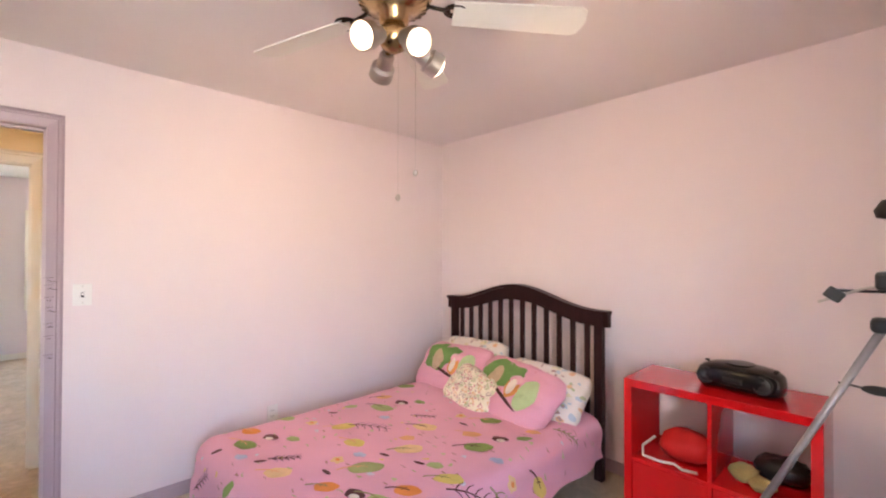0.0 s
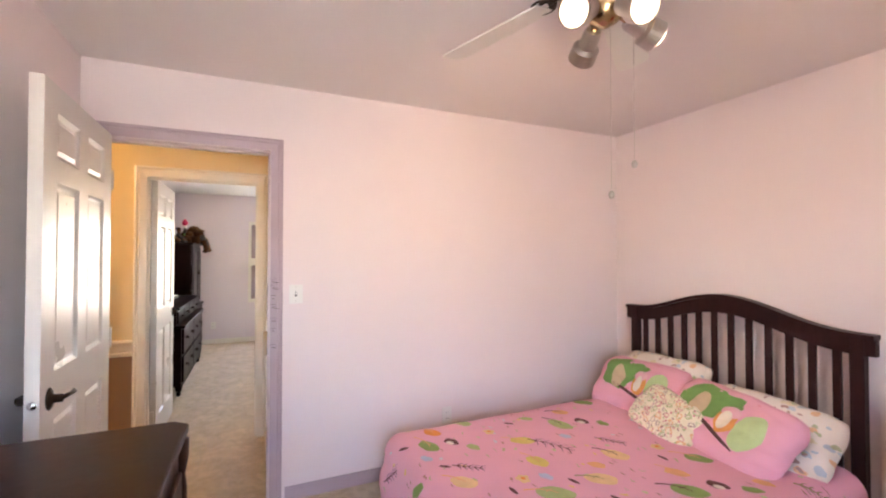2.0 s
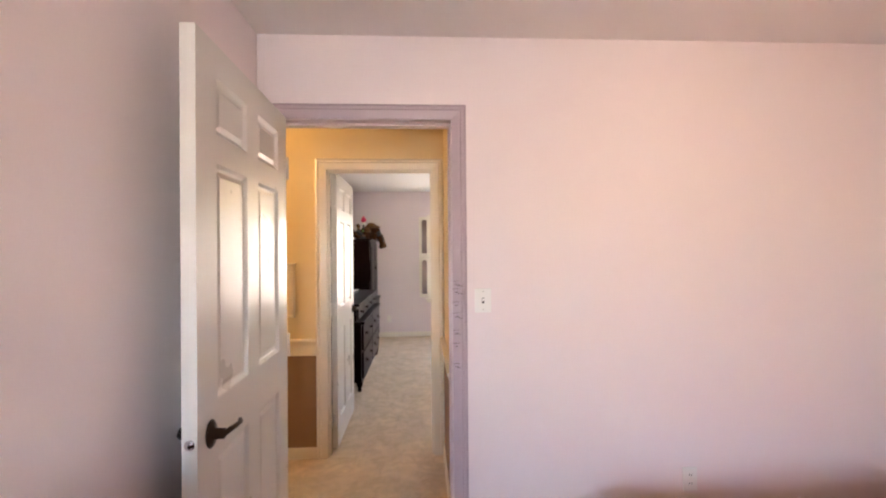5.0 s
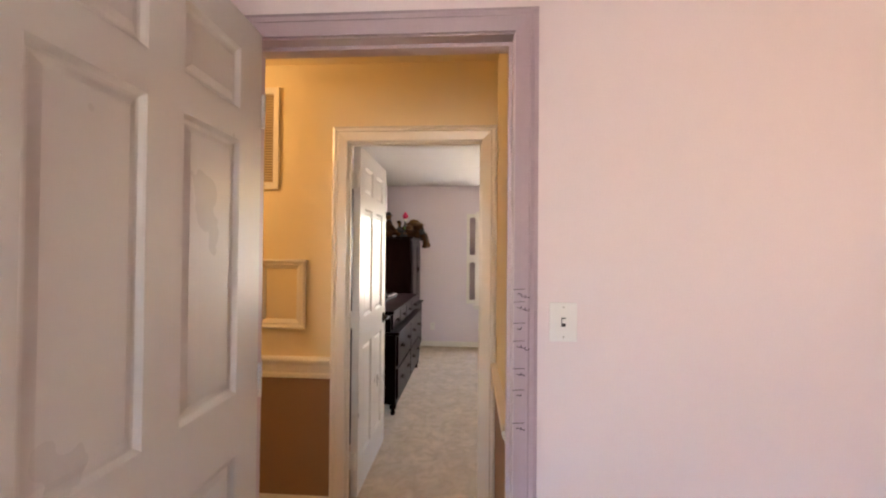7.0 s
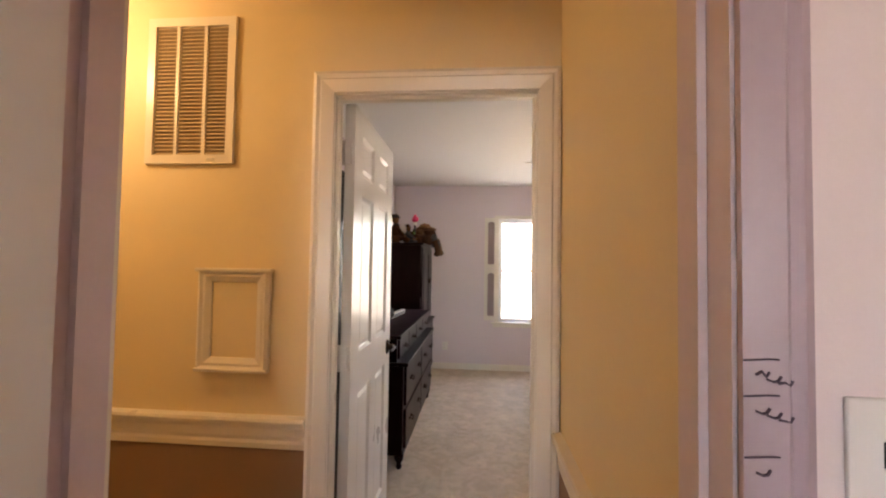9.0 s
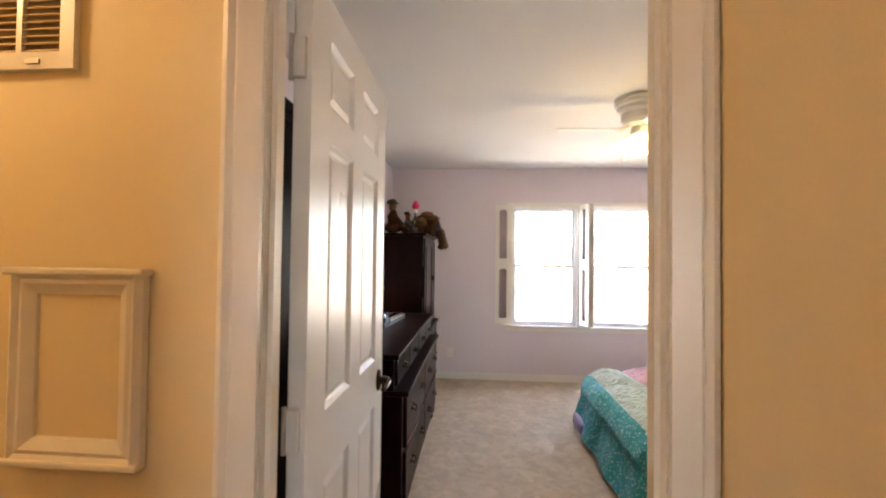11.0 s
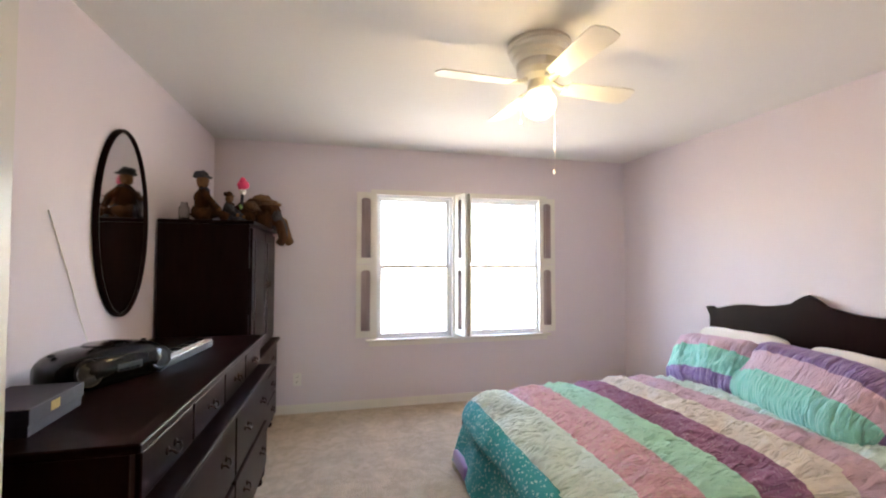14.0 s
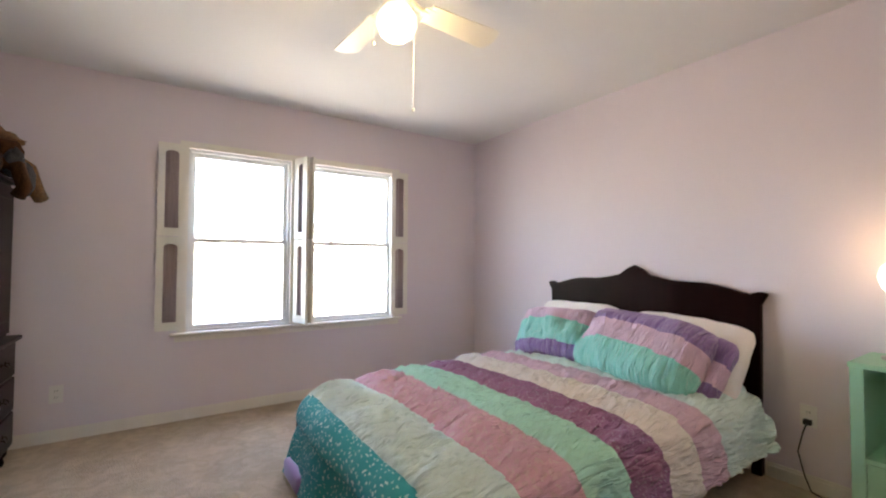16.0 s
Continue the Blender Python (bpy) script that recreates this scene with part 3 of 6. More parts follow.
def panel_door(name, at, width, label, H=2.005):
    """A six-panel door leaf hinged at its origin, along +x, thickness to -y."""
    d = thing(name, label, "door", at, kind="structure")
    T = 0.040
    st, mu = 0.118, 0.105
    rows = [(0.20, 0.855), (1.02, H - 0.335), (H - 0.25, H - 0.085)]
    cols = [(st, (width - mu) / 2), ((width + mu) / 2, width - st)]
    bm = bmesh.new()
    z = 0.012
    dp = 0.015
    slab(bm, 0, width, -T + dp, -dp, z, z + H)
    for side in (0, 1):
        y0, y1 = (-dp, 0.0) if side == 0 else (-T, -T + dp)
        for u0, u1 in ((0, st), (width - st, width)):
            slab(bm, u0, u1, y0, y1, z, z + H)
        zs = [z, rows[0][0], rows[0][1], rows[1][0], rows[1][1], rows[2][0], rows[2][1], z + H]
        for a, b in zip(zs[0::2], zs[1::2]):
            slab(bm, st, width - st, y0, y1, a, b)
        for a, b in rows:
            slab(bm, cols[0][1], cols[1][0], y0, y1, a, b)
    leaf = part("leaf", bm, DOOR_WHITE, d)
    for a, b in rows:
        for u0, u1 in cols:
            for side in (0, 1):
                y, s = (-dp, 1) if side == 0 else (-T + dp, -1)
                p = bmesh.new()
                loops = []
                for inset, out in ((0.0, 0.0148), (0.004, 0.0115), (0.010, 0.0050), (0.015, 0.0030), (0.019, 0.0030), (0.034, 0.0085)):
                    loops.append([p.verts.new((uu, y + s * out, ww)) for uu, ww in ((u0 + inset, a + inset), (u1 - inset, a + inset), (u1 - inset, b - inset), (u0 + inset, b - inset))])
                for m, n in zip(loops, loops[1:]):
                    for k in range(4):
                        p.faces.new((m[k], m[(k + 1) % 4], n[(k + 1) % 4], n[k]))
                p.faces.new(loops[-1])
                bmesh.ops.recalc_face_normals(p, faces=p.faces[:])
                p.faces.ensure_lookup_table()
                if p.faces[-1].normal.y * s < 0:
                    bmesh.ops.reverse_faces(p, faces=p.faces[:])
                part("panel", p, DOOR_WHITE, leaf)
    lever(d, 1, width - 0.07, 0.935, "dark bronze lever handle")
    lever(d, -1, width - 0.07, 0.935, "dark bronze lever handle")
    part("latch_plate", lathe([(0, 0), (0.014, 0), (0.014, 0.002), (0.009, 0.0025), (0.009, 0.010), (0, 0.012)], 16), CHROME, d, "bright latch on the door's edge",
         at=pose(width, -T / 2, 0.935, 0, 90, 0))
    for h in (0.22, 1.02, 1.82):
        hg = block(-0.016, 0.001, -0.030, -0.004, h - 0.045, h + 0.045, 0.002)
        part("hinge", joined(hg, lathe([(0, -0.05), (0.006, -0.05), (0.006, 0.05), (0, 0.05)], 10, (-0.008, 0.003, h))), DOOR_WHITE, d, "painted hinge")
    return d


panel_door("door_1", pose(-2.612, -0.632, 0, 0, 0, 1.4), 0.800, "white six-panel door standing open beside the pink wall", 2.035)
panel_door("door_2", Matrix.Translation((-3.778, -0.682, 0)) @ Matrix.Rotation(math.pi, 4, "Z") @ pose(0, 0.0, 0, 0, 0, 0.3), 0.745, "white six-panel door opened into the lavender room")

# ---- windows ----


def sash_window(name, x, out, y0, y1, z0, z1, label):
    """A double-hung window in the wall plane x; out is the way to the outside along x."""
    w = thing(name, label, "window", kind="structure")

    def ring(xa, xb, ya, yb, za, zb, t):
        bm = bmesh.new()
        a, b = min(xa, xb), max(xa, xb)
        slab(bm, a, b, ya, ya + t, za, zb)
        slab(bm, a, b, yb - t, yb, za, zb)
        slab(bm, a, b, ya + t, yb - t, za, za + t)
        slab(bm, a, b, ya + t, yb - t, zb - t, zb)
        return bm
    part("window_frame", ring(x + out * 0.02, x + out * 0.11, y0, y1, z0, z1, 0.018), SASH, w)
    mid = (z0 + z1) / 2
    for nm, za, zb, dx in (("lower_sash", z0 + 0.018, mid + 0.015, 0.035), ("upper_sash", mid - 0.015, z1 - 0.018, 0.068)):
        s = part(nm, ring(x + out * dx, x + out * (dx + 0.028), y0 + 0.018, y1 - 0.018, za, zb, 0.03), SASH, w, "white sash bar")
        p = part("pane", block(*sorted((x + out * (dx + 0.012), x + out * (dx + 0.016))), y0 + 0.046, y1 - 0.046, za + 0.028, zb - 0.028), PANE, s, "clear window pane")
        p.visible_shadow = False
    return w


sash_window("window_1", -7.82, -1, W2[0][0], W2[0][1], W2[2], W2[3], "white double-hung window, bright with daylight")
sash_window("window_2", -7.82, -1, W2[1][0], W2[1][1], W2[2], W2[3], "white double-hung window, bright with daylight")
sash_window("window_3", R1_X1, 1, -0.50, 0.40, 0.70, 2.0, "white double-hung window of the pink room")

# cream casing round the twin window, with sill and apron
bm = bmesh.new()
cx0, cx1 = -7.82, -7.802
slab(bm, cx0, cx1, 0.06, W2[0][0], W2[2], W2[3])
slab(bm, cx0, cx1, W2[0][1], W2[1][0], W2[2], W2[3])
slab(bm, cx0, cx1, W2[1][1], 1.855, W2[2], W2[3])
slab(bm, cx0, cx1, 0.06, 1.855, W2[3], 2.042)
slab(bm, cx0, cx1 - 0.004, 0.045, 1.855, 0.568, 0.613)
structure("trim_window_casing", bm, SHUTTER, "cream painted casing round the twin window")
structure("trim_window_sill", block(-7.82, -7.775, 0.015, 1.885, 0.613, 0.635, 0.005), SHUTTER, "cream painted window sill")


def shutter_leaf(at, label, ins=0.044):
    """One folding shutter: two tiers, each a frame with an arched opening and gathered cloth. Local: width +x, height z."""
    s = thing("window_shutter", label, "shutter", at, group="folding window shutters")
    W, T = 0.172, 0.022
    for z0, z1 in ((0.0, 0.676), (0.682, 1.357)):
        bm = bmesh.new()
        a, b, lo, hi = ins, W - ins, z0 + 0.06, z1 - 0.075
        arch = [(a, lo), (b, lo), (b, hi)] + [(W / 2 + (b - a) / 2 * math.cos(t * math.pi / 8), hi + 0.024 * math.sin(t * math.pi / 8)) for t in range(1, 8)] + [(a, hi)]
        outer = []
        cx, cz = W / 2, (z0 + z1) / 2
        for x, z in arch:
            if abs(z - lo) < 1e-6:
                outer.append((0 if x < cx else W, z0))
            elif abs(z - hi) < 1e-6:
                outer.append((0 if x < cx else W, z1))
            else:
                outer.append((x if 0.02 < x < W - 0.02 else x, z1))
        rings = []
        for y, o in ((0, True), (0, False), (T, False), (T, True)):
            rings.append([bm.verts.new((x, y, z)) for x, z in (outer if o else arch)])
        k = len(arch)
        for m in range(4):
            r0, r1 = rings[m], rings[(m + 1) % 4]
            for i in range(k):
                bm.faces.new((r0[i], r0[(i + 1) % k], r1[(i + 1) % k], r1[i]))
        bmesh.ops.recalc_face_normals(bm, faces=bm.faces[:])
        fr = part("shutter_frame", bm, SHUTTER, s)
        cl = bmesh.new()
        n = 28
        cols = []
        for i in range(n + 1):
            x = a - 0.004 + (b - a + 0.008) * i / n
            wav = 0.004 * math.sin(i * 2.1 + z0) + 0.002 * math.sin(i * 0.9)
            cols.append([cl.verts.new((x, T * 0.5 + wav + e, z)) for z, e in ((lo - 0.01, 0.001), (hi + 0.026, 0.001), (hi + 0.026, -0.001), (lo - 0.01, -0.001))])
        for p, q in zip(cols, cols[1:]):
            for m in range(4):
                cl.faces.new((p[m], p[(m + 1) % 4], q[(m + 1) % 4], q[m]))
        part("curtain_insert", cl, CURTAIN, fr, "mauve gathered curtain cloth", smooth=True)
    return s


SH = "cream window shutter with arched mauve cloth inserts"
shutter_leaf(Matrix.Translation((-7.792, -0.075, 0.655)) @ Matrix.Rotation(radians(92), 4, "Z"), SH + " folded open")
shutter_leaf(Matrix.Translation((-7.798, 0.868, 0.655)) @ Matrix.Rotation(radians(21), 4, "Z"), SH + " standing out", 0.056)
shutter_leaf(Matrix.Translation((-7.798, 0.928, 0.655)) @ Matrix.Rotation(radians(16), 4, "Z"), SH + " standing out", 0.056)
shutter_leaf(Matrix.Translation((-7.792, 1.768, 0.655)) @ Matrix.Rotation(radians(88), 4, "Z"), SH + " folded open")

# ---- outdoors ----
structure("ground", slab(bmesh.new(), -160, 160, -160, 160, -3.3, -3.0), GRASS, "pale winter lawn around the house")


def tree(at, height, lean, seed):
    rnd = random.Random(seed)
    t = thing("tree", "bare grey tree behind the house", "tree", Matrix.Translation(at), group="bare trees outside")
    top = Vector((lean, lean * 0.6, height))
    trunk = tube([top * k / 6 + Vector((rnd.uniform(-0.06, 0.06), rnd.uniform(-0.06, 0.06), 0)) for k in range(7)], 0.20, 10, taper=0.25)
    part("trunk", trunk, BARK, t)
    for k in range(16):
        h = rnd.uniform(0.35, 0.98)
        p = top * h
        a, ln = rnd.uniform(0, 6.28), (1.1 - h) * height * 0.45 + 0.4
        e = p + Vector((math.cos(a) * ln, math.sin(a) * ln, ln * 0.6))
        m = (p + e) / 2 + Vector((0, 0, -0.1 * ln))
        lb = tube([p, m, e], 0.05 * (1.3 - h), 6, taper=0.2)
        for j in range(6):
            q = m.lerp(e, rnd.random())
            tube([q, q + Vector((rnd.uniform(-1, 1), rnd.uniform(-1, 1), rnd.uniform(0.1, 1))) * ln * 0.35], 0.010, 4, lb, 0.3)
        part("branch", lb, BARK, t)


for k, (p, h, ln) in enumerate((((-15.5, 2.6, -3), 9, 0.5), ((-18, 4.8, -3), 8, -0.3), ((-14.5, 6.2, -3), 6.5, 0.3), ((-20, 0.5, -3), 9, 0.2))):
    tree(p, h, ln, k + 3)

# ---- cloth and pillows ----


def draped(x0, x1, y0, y1, top, r, drops, height, flare=0.10):
    """The surface of a cloth over a mattress, as a function of its flat plan (s, t): the point, its normal and how far it hangs."""
    def at(s, t):
        ex = min(0, s - x0) + max(0, s - x1)
        ey = min(0, t - y0) + max(0, t - y1)
        d = math.hypot(ex, ey)
        px, py, z = min(max(s, x0), x1), min(max(t, y0), y1), top
        hang, up = 0.0, Vector((0, 0, 1))
        if d > 1e-6:
            ux, uy = ex / d, ey / d
            lim = max(drops[0] if ex < 0 else drops[1] if ex > 0 else 0, drops[2] if ey < 0 else drops[3] if ey > 0 else 0)
            d = min(d, lim)
            if d < r * math.pi / 2:
                a = d / r
                off, dz = r * math.sin(a), r * (1 - math.cos(a))
                up = Vector((ux * math.sin(a), uy * math.sin(a), math.cos(a)))
            else:
                hang = d - r * math.pi / 2
                off, dz = r + hang * flare, r + hang * math.sqrt(1 - flare * flare)
                up = Vector((ux, uy, 0.1))
            px, py, z = px + ux * off, py + uy * off, top - dz
        return Vector((px, py, z)) + up * height(s, t, hang), up, hang
    return at


def quilt(x0, x1, y0, y1, top, r, drops, step, height, bands=None, flare=0.10):
    """Cloth over a mattress. Rectangle of the flat top, rolled edge of radius r, drops (x0, x1, y0, y1 sides). height(s, t, hang) gives relief. bands(s, t, hang) a material."""
    bm = bmesh.new()
    uv = bm.loops.layers.uv.new("UVMap")
    s0, s1 = x0 - drops[0], x1 + drops[1]
    t0, t1 = y0 - drops[2], y1 + drops[3]
    ns, nt = max(2, int((s1 - s0) / step)), max(2, int((t1 - t0) / step))
    at = draped(x0, x1, y0, y1, top, r, drops, height, flare)
    grid, par = [], {}
    for i in range(ns + 1):
        col = []
        for j in range(nt + 1):
            s, t = s0 + (s1 - s0) * i / ns, t0 + (t1 - t0) * j / nt
            p, up, hang = at(s, t)
            v = bm.verts.new(p)
            par[v] = (s, t, hang)
            col.append(v)
        grid.append(col)
    for i in range(ns):
        for j in range(nt):
            f = bm.faces.new((grid[i][j], grid[i + 1][j], grid[i + 1][j + 1], grid[i][j + 1]))
            for lp in f.loops:
                lp[uv].uv = par[lp.vert][:2]
            if bands:
                s, t, hg = [sum(par[v][k] for v in f.verts) / 4 for k in range(3)]
                f.material_index = bands(s, t, hg)
    return bm


def pillow_surface(W, H, T, u, v, sign, seed, rough):
    e = max(0.0, (1 - abs(u) ** 3.5) * (1 - abs(v) ** 3.5)) ** 0.5
    k = 1 + rough * noise.noise(Vector((u * 2.2 + seed, v * 2.2, sign * 0.5)))
    x = W / 2 * u * math.sqrt(1 - 0.16 * v ** 6) * (1 + 0.025 * noise.noise(Vector((v * 2.5, seed, 1.0))))
    y = H / 2 * v * math.sqrt(1 - 0.20 * u ** 6) * (1 + 0.04 * noise.noise(Vector((u * 2.5, seed, 7.0))))
    return Vector((x, y, sign * T / 2 * e * k + 0.01 * noise.noise(Vector((u * 5, v * 5, seed)))))


def pillow_mesh(W, H, T, seed, rough=0.25, n=26, bands=None, ruche=0.0):
    bm = bmesh.new()
    uv = bm.loops.layers.uv.new("UVMap")
    par = {}
    sides = []
    for sign in (1, -1):
        g = []
        for i in range(n + 1):
            col = []
            for j in range(n + 1):
                u, v = 2 * i / n - 1, 2 * j / n - 1
                edge = i in (0, n) or j in (0, n)
                if sign < 0 and edge:
                    col.append(sides[0][i][j])
                    continue
                p = pillow_surface(W, H, T, u, v, sign, seed, rough)
                if ruche and not edge:
                    p.z += sign * ruche * (noise.noise(Vector((p.x * 34 + seed, p.y * 9, seed))) + 0.5 * noise.noise(Vector((p.x * 60, p.y * 16, seed))))
                w = bm.verts.new(p)
                par[w] = (p.x, p.y)
                col.append(w)
            g.append(col)
        sides.append(g)
        for i in range(n):
            for j in range(n):
                q = (g[i][j], g[i + 1][j], g[i + 1][j + 1], g[i][j + 1])
                f = bm.faces.new(q if sign > 0 else q[::-1])
                for lp in f.loops:
                    lp[uv].uv = par[lp.vert]
                if bands:
                    f.material_index = bands(2 * (i + 0.5) / n - 1, 2 * (j + 0.5) / n - 1)
    return bm


def print_patch(W, H, T, seed, rough, cu, cv, ru, rv, lift, wob=0.0, turn=0.0):
    """A printed shape lying on a pillow's upper face."""
    bm = bmesh.new()
    rings = []
    c, s = math.cos(radians(turn)), math.sin(radians(turn))
    for k in range(5):
        rr = k / 4
        ring = []
        for a in range(20):
            t = 2 * math.pi * a / 20
            q = rr * (1 + wob * math.sin(5 * t + seed))
            du, dv = ru * q * math.cos(t), rv * q * math.sin(t)
            u, v = cu + c * du - s * dv * H / W, cv + (s * du * W / H + c * dv)
            p = pillow_surface(W, H, T, max(-0.97, min(0.97, u)), max(-0.97, min(0.97, v)), 1, seed, rough)
            ring.append(bm.verts.new(p + Vector((0, 0, lift))))
            if k == 0:
                break
        rings.append(ring)
    for a in range(20):
        bm.faces.new((rings[0][0], rings[1][a], rings[1][(a + 1) % 20]))
    for m, n2 in zip(rings[1:], rings[2:]):
        for a in range(20):
            bm.faces.new((m[a], n2[a], n2[(a + 1) % 20], m[(a + 1) % 20]))
    return bm


def stand_up(x, y, z, tilt, turn, roll=0):
    """A pillow leaning back: tilt from flat towards upright, its top towards +y."""
    return pose(x, y, z, 0, 0, turn) @ pose(0, 0, 0, tilt, 0, 0) @ pose(0, 0, 0, 0, 0, roll)


# ---- pink bedroom: the bed ----
BX0, BX1 = -2.351, -0.972
bed = thing("bed", "dark wooden bed with an arched slatted headboard against the pink wall", "bed")
HC, HW = (BX0 + BX1) / 2, (BX1 - BX0) / 2


def hb_top(x):
    k = min(1, abs(x - HC) / (HW - 0.02))
    return 1.066 + 0.132 * (0.5 + 0.5 * math.cos(math.pi * k)) ** 1.15


def arch_rail(lo, hi, depth0, depth1):
    n, pts = 48, []
    for k in range(n + 1):
        x = BX0 - 0.02 + (2 * HW + 0.04) * k / n
        pts.append((x, lo(x), hi(x)))
    bm = bmesh.new()
    rows = [[bm.verts.new(p) for p in ((x, depth0, a), (x, depth0, b), (x, depth1, b), (x, depth1, a))] for x, a, b in pts]
    for p, q in zip(rows, rows[1:]):
        for m in range(4):
            bm.faces.new((p[m], p[(m + 1) % 4], q[(m + 1) % 4], q[m]))
    bm.faces.new(rows[0])
    bm.faces.new(rows[-1])
    bmesh.ops.recalc_face_normals(bm, faces=bm.faces[:])
    return bm


headboard = part("headboard", arch_rail(lambda x: hb_top(x) - 0.115 + 0.02 * abs(x - HC), lambda x: hb_top(x) - 0.022, 2.650, 2.686), ESPRESSO, bed)
part("cap_rail", arch_rail(lambda x: hb_top(x) - 0.022, hb_top, 2.633, 2.700), ESPRESSO, headboard)
for x in (BX0 + 0.02, BX1 - 0.075):
    part("post", block(x, x + 0.055, 2.643, 2.693, 0, 1.055, 0.005), ESPRESSO, headboard)
for k in range(12):
    x = BX0 + 0.13 + (2 * HW - 0.26) * k / 11
    part("slat", block(x - 0.018, x + 0.018, 2.660, 2.678, 0.36, hb_top(x) - 0.10, 0.003), ESPRESSO, headboard)
part("lower_rail", block(BX0 + 0.06, BX1 - 0.06, 2.653, 2.683, 0.28, 0.38, 0.004), ESPRESSO, headboard)
for x in (BX0 + 0.03, BX1 - 0.055):
    part("side_rail", block(x, x + 0.028, 0.80, 2.65, 0.17, 0.25, 0.004), ESPRESSO, bed)
for x in (BX0 + 0.08, BX1 - 0.12):
    part("leg", block(x, x + 0.05, 0.86, 0.91, 0, 0.2, 0.004), BLACK_MATT, bed)
part("mattress", block(BX0 + 0.04, BX1 - 0.04, 0.80, 2.63, 0.19, 0.395, 0.03, 3), SHEET, bed, "white mattress")


def soft(s, t, hang):
    h = 0.010 * noise.noise(Vector((s * 2.1, t * 2.1, 0.3))) + 0.005 * noise.noise(Vector((s * 7, t * 6, 1.3)))
    if hang > 0:
        h += min(1, hang / 0.12) * (0.016 * math.sin(s * 17 + 1.2 * math.sin(t * 5)) * (1 if abs(t - 1.6) > 0.9 else 0) + 0.016 * math.sin(t * 15 + s * 3))
    return h + 0.006


PINK_PLAN = (BX0 + 0.10, BX1 - 0.10, 0.81, 2.60, 0.425, 0.10, (0.32, 0.30, 0.38, 0.0))
pink_cover = thing("comforter", "pink comforter printed with green, orange and yellow trees on the bed", "comforter")
pink_cloth = part("cloth", quilt(*PINK_PLAN, 0.028, soft), PINK_PRINT, pink_cover, smooth=True)
on_pink = draped(*PINK_PLAN, soft)


def motif_oval(s, t, a, b, turn, lift, wob=0.0, bm=None):
    """A printed oval that lies on the pink comforter."""
    bm = bm or bmesh.new()
    c, k = math.cos(radians(turn)), math.sin(radians(turn))
    rings = []
    for q in range(4):
        ring = []
        for m in range(18 if q else 1):
            th = 2 * math.pi * m / 18
            rr = q / 3 * (1 + wob * math.sin(5 * th + s * 9) + 0.6 * wob * math.sin(3 * th + t * 7))
            du, dv = a * rr * math.cos(th), b * rr * math.sin(th)
            p, up, hang = on_pink(s + c * du - k * dv, t + k * du + c * dv)
            ring.append(bm.verts.new(p + up * lift))
        rings.append(ring)
    for m in range(18):
        bm.faces.new((rings[0][0], rings[1][m], rings[1][(m + 1) % 18]))
        for p, q in zip(rings[1:], rings[2:]):
            bm.faces.new((p[m], q[m], q[(m + 1) % 18], p[(m + 1) % 18]))
    return bm


def motif_stem(s, t, length, width, turn, lift, bm=None, bend=0.12):
    """A printed stem: a narrow curved strip from (s, t) outwards."""
    bm = bm or bmesh.new()
    c, k = math.cos(radians(turn)), math.sin(radians(turn))
    rows = []
    for m in range(9):
        u = length * m / 8
        v = bend * length * math.sin(math.pi * m / 8)
        w = width * (1 - 0.6 * m / 8)
        row = []
        for e in (-w, w):
            p, up, hang = on_pink(s + c * u - k * (v + e), t + k * u + c * (v + e))
            row.append(bm.verts.new(p + up * lift))
        rows.append(row)
    for p, q in zip(rows, rows[1:]):
        bm.faces.new((p[0], q[0], q[1], p[1]))
    return bm


def motif(name, bm, mat):
    bmesh.ops.recalc_face_normals(bm, faces=bm.faces[:])
    part(name, bm, mat, pink_cloth, smooth=True)


ORANGE_TREES = [(-2.20, 0.96), (-2.15, 1.82), (-1.40, 0.99), (-1.34, 1.83), (-1.15, 1.23)]
GREEN_TREES = [(-2.05, 0.88), (-2.0, 1.70), (-2.22, 2.07), (-1.42, 1.20), (-1.21, 1.74), (-1.16, 1.10), (-1.39, 2.05), (-2.27, 1.18)]
YELLOW_TREES = [(-1.68, 1.30), (-1.58, 1.70), (-1.10, 1.42), (-1.66, 0.89), (-0.86, 1.90), (-1.44, 1.47), (-1.91, 1.37), (-1.05, 0.86)]
HEDGEHOGS = [(-2.05, 1.01), (-1.99, 1.85), (-1.19, 1.89), (-1.27, 1.05)]
BUSHES = [(-1.95, 1.09), (-1.91, 1.94), (-1.54, 1.54), (-1.23, 1.46), (-1.10, 1.98), (-1.12, 2.09), (-2.16, 1.57), (-1.78, 0.70), (-2.36, 0.95)]
TWIGS = [(-1.80, 1.47), (-0.97, 1.46), (-1.00, 2.25), (-1.77, 0.97), (-1.71, 1.80), (-0.86, 1.62), (-2.10, 0.62)]
SCRAPS = [(-2.14, 1.43), (-1.47, 1.34), (-1.51, 1.05), (-1.30, 1.42), (-1.82, 0.87), (-2.10, 0.76), (-1.47, 1.90), (-1.33, 0.72)]
CLOUDS = [(-1.55, 1.25), (-1.93, 0.82), (-1.06, 1.70), (-1.86, 1.62)]
BLOSSOMS = [(-1.57, 1.14), (-0.94, 1.70), (-1.56, 1.97), (-2.08, 1.26)]
sow = random.Random(11)
